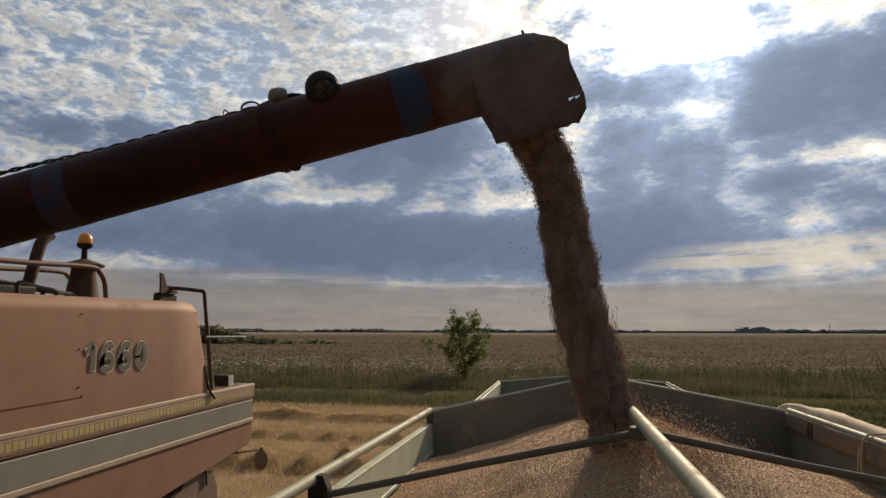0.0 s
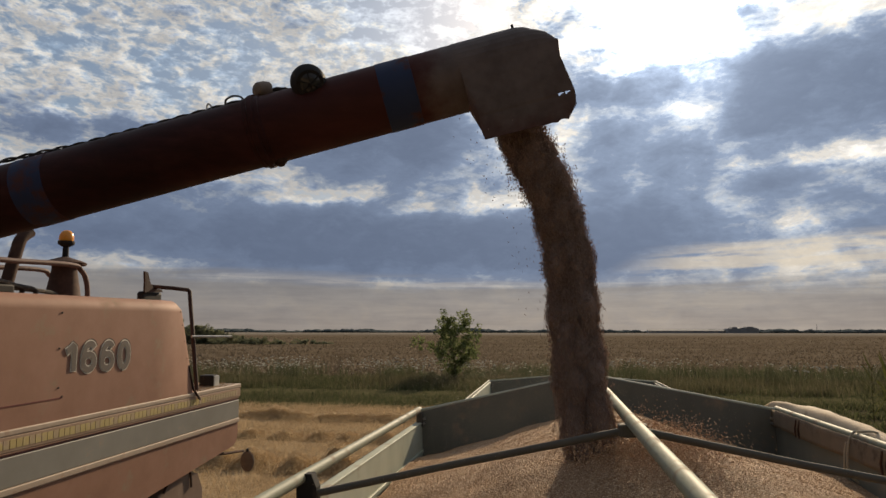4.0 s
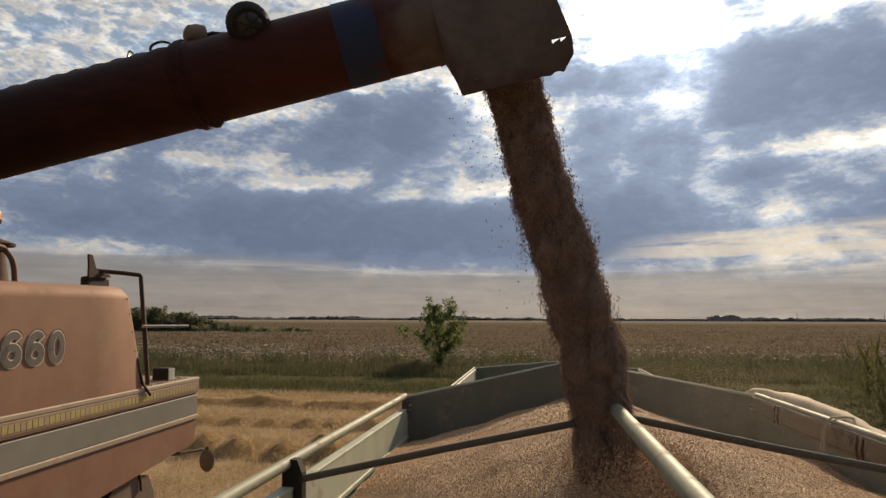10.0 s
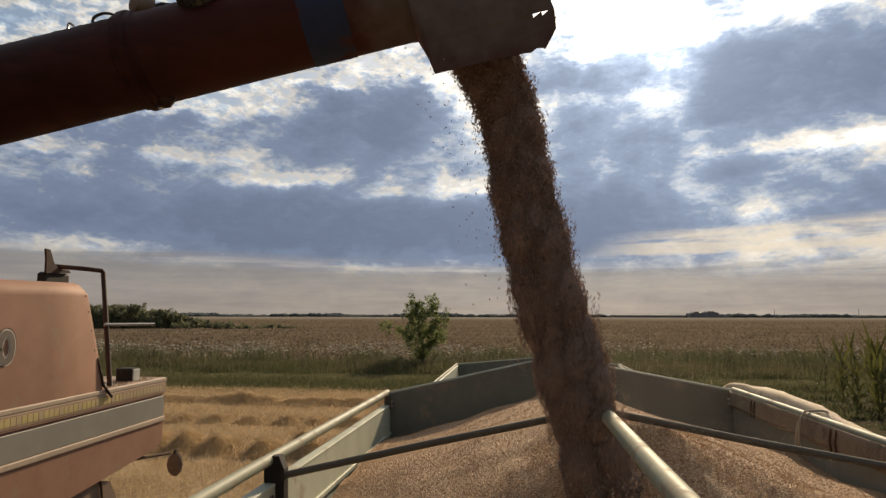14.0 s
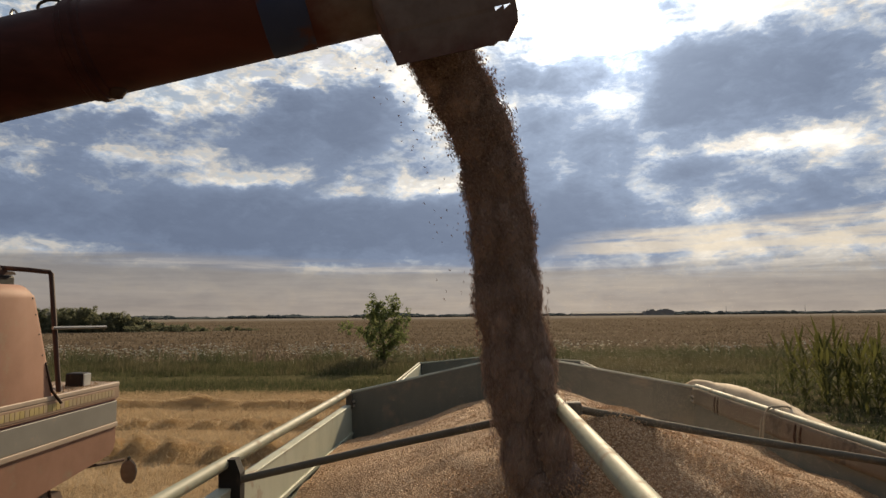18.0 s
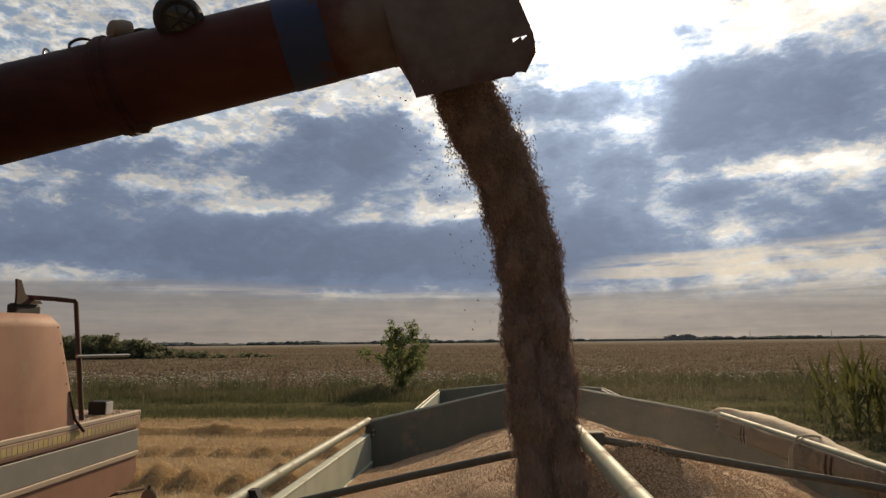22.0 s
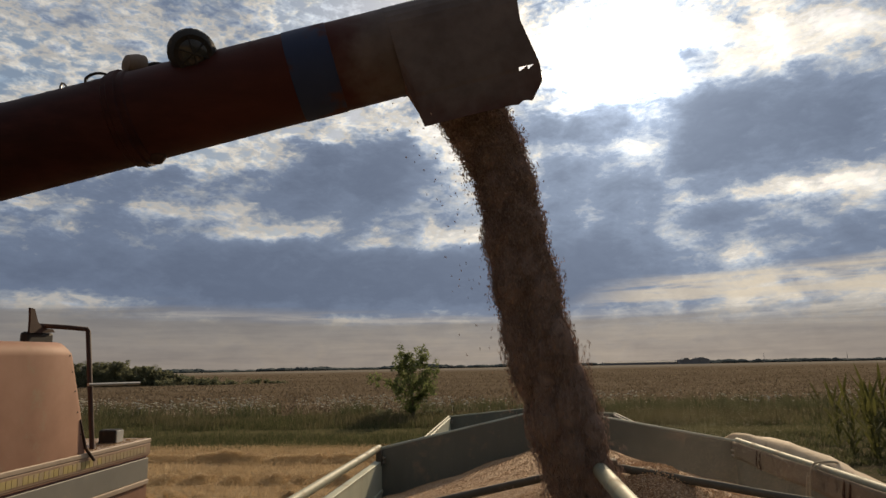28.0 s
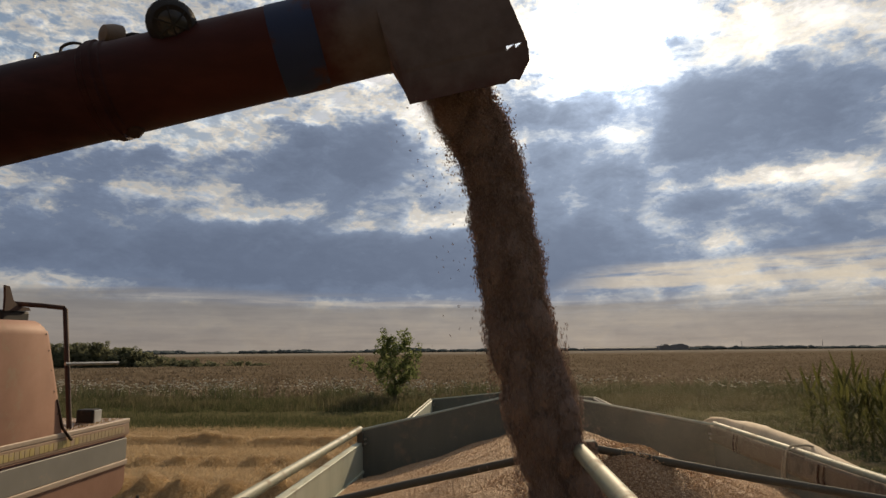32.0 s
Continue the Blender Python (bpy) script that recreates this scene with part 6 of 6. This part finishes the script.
    for k in range(3):
        t = k * math.pi / 3
        v = (b1 * math.cos(t) + b2 * math.sin(t)) * 0.055
        tube(bm, [q + d * 0.05 - v, q + d * 0.068, q + d * 0.05 + v], 0.0025, 6)
    part("lamp_guard", bm, BLACK, lamp)
    bm = B()
    tube(bm, [P(1.52, R - 0.01, -0.05), q], 0.014, 8)
    part("lamp_foot", bm, BLACK, lamp)
    # second lamp, seen from behind its pale shell
    bm = B()
    q2 = P(1.30, R + 0.03, 0.0)
    d2 = (u * 0.5 + Vector((0, 0, -0.1)) + side * 0.6).normalized()
    c1 = d2.orthogonal().normalized()
    c2 = d2.cross(c1)
    rg = [[bm.verts.new(q2 + d2 * h + (c1 * math.cos(t) + c2 * math.sin(t)) * r) for t in (2 * math.pi * k / 18 for k in range(18))] for r, h in [(0.006, -0.05), (0.03, -0.04), (0.043, -0.01), (0.046, 0.014)]]
    for p, r2 in zip(rg, rg[1:]):
        for k in range(18):
            bm.faces.new((p[k], p[(k + 1) % 18], r2[(k + 1) % 18], r2[k]))
    bm.faces.new(rg[0][::-1])
    bm.faces.new(rg[-1])
    lamp2 = part("rear_lamp", bm, LAMP_SHELL, tube_ob, "pale round lamp shell", smooth=40)
    bm = B()
    tube(bm, [P(1.25, R - 0.005), P(1.27, R + 0.02), P(1.36, R + 0.022), P(1.42, R - 0.002)], 0.012, 8)
    part("lamp_foot", bm, BLACK, lamp2)
    # cable along the top, with loops and eyes
    for ph in (0.0, math.pi):
        bm = B()
        line = []
        for k in range(90):
            s = -0.6 + k * 2.0 / 89
            lift = 0.012 + 0.02 * max(0, math.sin((s + 0.6) * 3.0)) * (1 if s < 0.9 else 0.2)
            line.append(P(s, R + lift + 0.006 * math.sin(s * 40 + ph), 0.006 * math.cos(s * 40 + ph)))
        tube(bm, line, 0.0055, 6)
        part("cable", bm, RUBBER, tube_ob, "twisted black cable")
    bm = B()
    tube(bm, bend([P(1.12, R), P(1.125, R + 0.035), P(1.16, R + 0.045), P(1.195, R + 0.03), P(1.205, R)], 4), 0.005, 6)
    part("hose_loop", bm, RUBBER, tube_ob)
    bm = B()
    tube(bm, bend([P(1.045, R), P(1.035, R + 0.02), P(1.045, R + 0.04), P(1.057, R + 0.02), P(1.045, R)], 4), 0.004, 6)
    part("eye_bolt", bm, STEEL, tube_ob)
    return tube_ob


# ---------------------------------------------------------------- falling grain
# how far the combine has crept forward: seconds, metres along y, x and z, degrees of turn
CREEP = [(0, 0, 0, 0, 0), (1.5, -0.004, 0, 0, 0), (2, -0.015, 0, -0.002, 0), (2.5, -0.033, 0, -0.003, 0), (3, -0.043, 0, -0.002, 0), (3.5, -0.047, 0, -0.002, 0.04),
         (5.5, -0.045, -0.001, -0.003, 0.09), (6, -0.058, -0.002, -0.003, 0.10), (6.5, -0.079, -0.003, -0.005, 0.12), (7, -0.095, -0.003, -0.007, 0.17),
         (7.5, -0.133, -0.003, -0.010, 0.17), (8, -0.200, -0.004, -0.012, 0.22), (8.5, -0.275, -0.002, -0.014, 0.30), (9, -0.340, 0, -0.014, 0.34),
         (9.5, -0.411, 0.004, -0.016, 0.35), (10, -0.487, 0.005, -0.021, 0.31), (10.5, -0.566, 0.008, -0.025, 0.25), (11, -0.643, 0.009, -0.024, 0.15),
         (11.5, -0.703, 0.005, -0.025, 0.20), (12, -0.708, 0, -0.023, 0.22), (13, -0.676, -0.005, -0.025, 0.20), (14, -0.674, -0.003, -0.028, 0.20),
         (14.5, -0.673, -0.003, -0.033, 0.21), (16.5, -0.597, -0.018, -0.046, 0.19), (18, -0.594, -0.0185, -0.046, 0.19), (25, -0.594, -0.0185, -0.046, 0.19),
         (32, -0.594, -0.0185, -0.046, 0.19)]
CT = np.array([r[0] for r in CREEP], float)


# how far the auger has swung on its turret: seconds, degrees of swing and of droop
SWUNG = [(0, 0, 0), (7, 0, 0), (8, -0.3, -0.10), (9, -0.75, -0.22), (10, -1.0, -0.30), (11, -1.1, -0.33), (12, -1.15, -0.34), (14.5, -1.1, -0.30), (16.5, -1.18, -0.14), (32, -1.18, -0.14)]
TURRET = Vector((-3.15, 2.0, 3.8))


def crept(t):
    """How far the spout has come from where it was at the start."""
    swing, droop = (math.radians(float(np.interp(t, [r[0] for r in SWUNG], [r[k] for r in SWUNG]))) for k in (1, 2))
    arm = SPOUT - TURRET
    dy, dx, dz, turn = (float(np.interp(t, CT, [r[k] for r in CREEP])) for k in (1, 2, 3, 4))
    a = math.radians(turn)
    return Vector((dx - a * (SPOUT.y - BASE.y) - swing * arm.y, dy + a * (SPOUT.x - BASE.x) + swing * arm.x, dz + droop * arm.x))


SPOUT = Vector((-0.055, 2.51, 4.332))
FALL = 15           # thirtieths of a second that a clump takes from the spout into the heap
# the swing of the stream, which follows the auger's turning: seconds, radians
SWING = [(0, 1.18), (1, 22.91), (2, 43.07), (3, 63.75), (6, 126.58), (7, 146.08), (8, 167.42), (9, 187.84), (10, 206.69), (11, 224.62), (12, 243.21), (13, 263.24), (14, 283.27), (17, 346.36), (18, 366.78), (19, 387.33), (20, 407.23), (21, 428.57), (22, 449.38), (23, 469.41), (24, 490.74), (25, 510.77), (26, 531.19), (29, 593.50), (30, 613.79), (31, 634.08), (32, 654.89)]
ST, SA = np.array([r[0] for r in SWING]), np.array([r[1] for r in SWING])


def flight(t, age):
    """Where a clump that left the spout some time before t is at t, and its speed."""
    ph = float(np.interp(t, ST, SA)) - 2 * math.pi * 1.92 * age
    sway = 0.161 * math.sin(ph) * age + 0.024 * math.cos(ph + 0.96)
    deep = 0.03 * math.cos(ph) * min(1.0, age * 6)
    p = SPOUT + crept(t - age) + Vector((0.743 * age + sway, 0.08 * age + deep, -1.030 * age - 4.9 * age * age))
    return p, Vector((0.743 + 0.161 * math.sin(ph), 0.08, -1.030 - 9.8 * age))


def grain_stream():
    t = thing("grain_stream", pose(0, 0, 0), "dense brown stream of wheat pouring from the auger spout", "grain stream")
    meshes = []
    for seed in (101, 102, 103, 104, 105):
        rs = np.random.RandomState(seed)
        n = 3400
        a, r = rs.uniform(0, 2 * np.pi, n), 0.089 * rs.uniform(0.55, 1, n) ** 0.5 + np.abs(rs.normal(0, 0.003, n))
        far = rs.uniform(0, 1, n) < 0.02
        r = np.where(far, r + np.abs(rs.normal(0, 0.012, n)), r)
        z = np.clip(rs.normal(0, 0.075, n), -0.19, 0.19)
        r = r * (1 + 0.10 * np.sin(3 * a + seed) + 0.08 * np.sin(z * 30 + seed))
        p = np.stack([r * np.cos(a), r * np.sin(a), z], -1)
        stray = rs.normal(0, 1, (6, 3)) * (0.10, 0.10, 0.16) + (-0.16, 0, 0)
        p = np.concatenate([p, stray])
        v, f = kernels(rs, p, 0.0046)
        # the packed grain inside, a lumpy spindle
        nu, nv = 22, 13
        core, quads = [], []
        for b in range(nv):
            h = -1 + 2 * b / (nv - 1)
            for c in range(nu):
                q = 2 * math.pi * c / nu
                rr = 0.078 * math.sqrt(max(0.004, 1 - abs(h) ** 3)) * (1 + 0.10 * math.sin(3 * q + seed) + 0.08 * math.sin(h * 4.8 + seed) + 0.09 * noise.noise(Vector((2.2 * math.cos(q), 2.2 * math.sin(q), h * 2.5 + seed))))
                core.append((rr * math.cos(q), rr * math.sin(q), 0.16 * h))
                if b < nv - 1:
                    d = (c + 1) % nu
                    quads += [(b * nu + c, b * nu + d, (b + 1) * nu + d), (b * nu + c, (b + 1) * nu + d, (b + 1) * nu + c)]
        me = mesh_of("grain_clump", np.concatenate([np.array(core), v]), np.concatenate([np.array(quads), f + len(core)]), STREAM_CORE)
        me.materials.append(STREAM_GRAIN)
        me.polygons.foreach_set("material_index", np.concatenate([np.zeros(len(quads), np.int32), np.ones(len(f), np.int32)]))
        me.polygons.foreach_set("use_smooth", np.concatenate([np.ones(len(quads), bool), np.zeros(len(f), bool)]))
        meshes.append(me)
    clumps = []
    for k in range(2 * FALL):
        ob = new("grain_clump", meshes[(k * 2 + k // FALL) % 5])
        ob.parent = t
        tagged(ob, kind="stuff")
        clumps.append(ob)
    # kernels thrown up where the stream strikes the heap
    splashes = []
    for k in range(14):
        rs = np.random.RandomState(120 + k)
        n = 1700
        p = rs.normal(0, 1, (n, 3)) * (0.11, 0.11, 0.045)
        v, f = kernels(rs, p, 0.0046)
        ob = new("grain_splash", mesh_of("grain_splash", v, f, FRESH_GRAIN))
        ob.parent = t
        tagged(ob, kind="stuff")
        splashes.append(ob)
    return t, clumps, splashes


def stream_rows(k):
    rows = []
    for fr in range(0, 961):
        j = (fr + k) % FALL
        age = (j - 0.3) / 30
        p, v = flight(fr / 30, age)
        # the stream widens as it falls
        p.x += (1 if k < FALL else -1) * (0.004 + 0.06 * max(0.0, age))
        lean_y = math.degrees(math.atan2(v.x, -v.z))
        lean_x = math.degrees(math.atan2(v.y, -v.z))
        rows.append((fr / 30, pose(p.x, p.y, p.z, lean_x * 0.6, -lean_y * 0.6, (k * 53) % 70)))
    return rows


def splash_rows(k):
    rows = []
    cycle = 14
    rnd = random.Random(300 + k)
    spin = rnd.uniform(0, 360)
    n = -1
    way_out, lift = 0.0, 0.0
    for fr in range(0, 961):
        j = (fr + k) % cycle
        if j == 0 or n < 0:
            n += 1
            way_out = math.radians(rnd.uniform(-55, 30) if rnd.random() < 0.85 else rnd.uniform(0, 360))
            lift = rnd.uniform(0.4, 1.35)
        age = j / 30
        hit, _ = flight(fr / 30 - age, 0.42)
        x = hit.x + math.cos(way_out) * (0.08 + 1.0 * age)
        y = hit.y + math.sin(way_out) * (0.08 + 1.0 * age)
        z = heap_height(min(1.4, max(-0.7, x)), min(4.1, y)) - 0.03 + lift * age - 4.9 * age * age
        rows.append((fr / 30, pose(x, y, z, 0, 0, spin % 80)))
    return rows


ground()
TRAILER = trailers()
TARPAULIN = tarpaulin()
chain()
COMBINE, AUGER = combine_harvester()
grain()
MOUND = grain_mound()
DUST_CLOUDS = grain_dust()
STREAM, CLUMPS, SPLASHES = grain_stream()
field_tree()
bushes()
corn()
far_distance()
stubble()
windrow("straw_windrow", -17, 0.5, 24.6, 0.52, 1.0, 1, "long low windrow of dry straw at the stubble's edge", 0.08)
windrow("straw_windrow", -14, 1.0, 16.0, 0.60, 0.95, 2, "lumpy windrow of golden straw on the stubble")
windrow("straw_windrow", -18, -2.0, 20.2, 0.34, 0.9, 6, "thin trail of dry straw over the stubble")
verge()
field_plants()


def motions():
    walk(COMBINE, [(t, pose(BASE.x + dx, BASE.y + dy, BASE.z + dz, math.degrees(TILT), 0, turn)) for t, dy, dx, dz, turn in CREEP])
    hub = loc(*TURRET)
    walk(AUGER, [(t, Matrix.Translation(hub) @ pose(0, 0, 0, 0, -droop, swing) @ Matrix.Translation(-hub)) for t, swing, droop in SWUNG])
    walk(MOUND, [(t, pose(0.60, 2.14, z)) for t, z in ((0, -0.30), (7, -0.27), (10, -0.13), (12, -0.05), (14, -0.015), (20, 0.0), (32, 0.005))])
    # the first trailer settles to its right as it fills; its cover pole shifts with it
    lean = [(t, pose(-0.85, 0, 2.85, 0, a, 0) @ pose(0.85, 0, -2.85)) for t, a in ((0, 0), (14.5, 0), (16.5, 0.62), (20, 0.60), (21.5, 0.53), (32, 0.53))]
    still = TRAILER.matrix_world.copy()
    walk(TRAILER, [(t, m @ still) for t, m in lean])
    walk(TARPAULIN, lean)
    for ob in TRAILER.children:
        if ob.name.startswith("ridge_pole"):
            walk(ob, [(0, pose(0, 0, 0)), (14.5, pose(0, 0, 0)), (16.5, pose(-0.043, -0.08, 0)), (32, pose(-0.043, -0.08, 0))])
        if ob.name.startswith("bow") and ob.data.vertices[0].co.y > 2 and max(v.co.x for v in ob.data.vertices) > 1:
            apex = Matrix.Translation((0.055, 2.09, 3.08))
            walk(ob, [(t, apex @ pose(0, 0, 0, 0, a, 0) @ apex.inverted()) for t, a in ((0, 0), (14.5, 0), (16.5, -0.9), (32, -0.9))])
    # dust hangs over the heap, rises along the side wall and before the stream, and settles again
    haze, side, front = DUST_CLOUDS
    walk(haze, [(t, pose(-0.25 + 1.2 * min(1.0, max(0.0, (t - 2) / 8)) + 0.12 * math.sin(0.5 * t), 3.0 + 0.15 * math.cos(0.37 * t), 3.0 + 0.04 * math.sin(0.8 * t), 0, 0, 25 * math.sin(0.2 * t))) for t in range(0, 33, 2)])
    walk(side, [(t, pose(x, 3.05, z)) for t, x, z in ((0, 0.9, 2.25), (6, 0.9, 2.3), (7.5, 1.0, 2.7), (9, 1.15, 2.95), (12, 1.2, 2.95), (13, 1.15, 2.5), (14.5, 1.1, 2.35), (16.5, 1.1, 2.78), (19, 1.15, 2.72), (20.5, 1.1, 2.85), (23, 1.1, 2.78), (26, 1.15, 2.93), (28.5, 1.1, 2.78), (30, 1.15, 2.95), (32, 1.2, 2.98))])
    walk(front, [(t, pose(x, 1.95, z)) for t, x, z in ((0, 0.40, 2.2), (12.5, 0.40, 2.2), (14, 0.42, 2.9), (18, 0.45, 2.95), (19, 0.5, 2.7), (21, 0.45, 2.95), (23.2, 0.45, 2.9), (24.5, 0.45, 2.3), (32, 0.45, 2.2))])
    for k, ob in enumerate(CLUMPS):
        walk(ob, stream_rows(k))
    for k, ob in enumerate(SPLASHES):
        walk(ob, splash_rows(k))


motions()
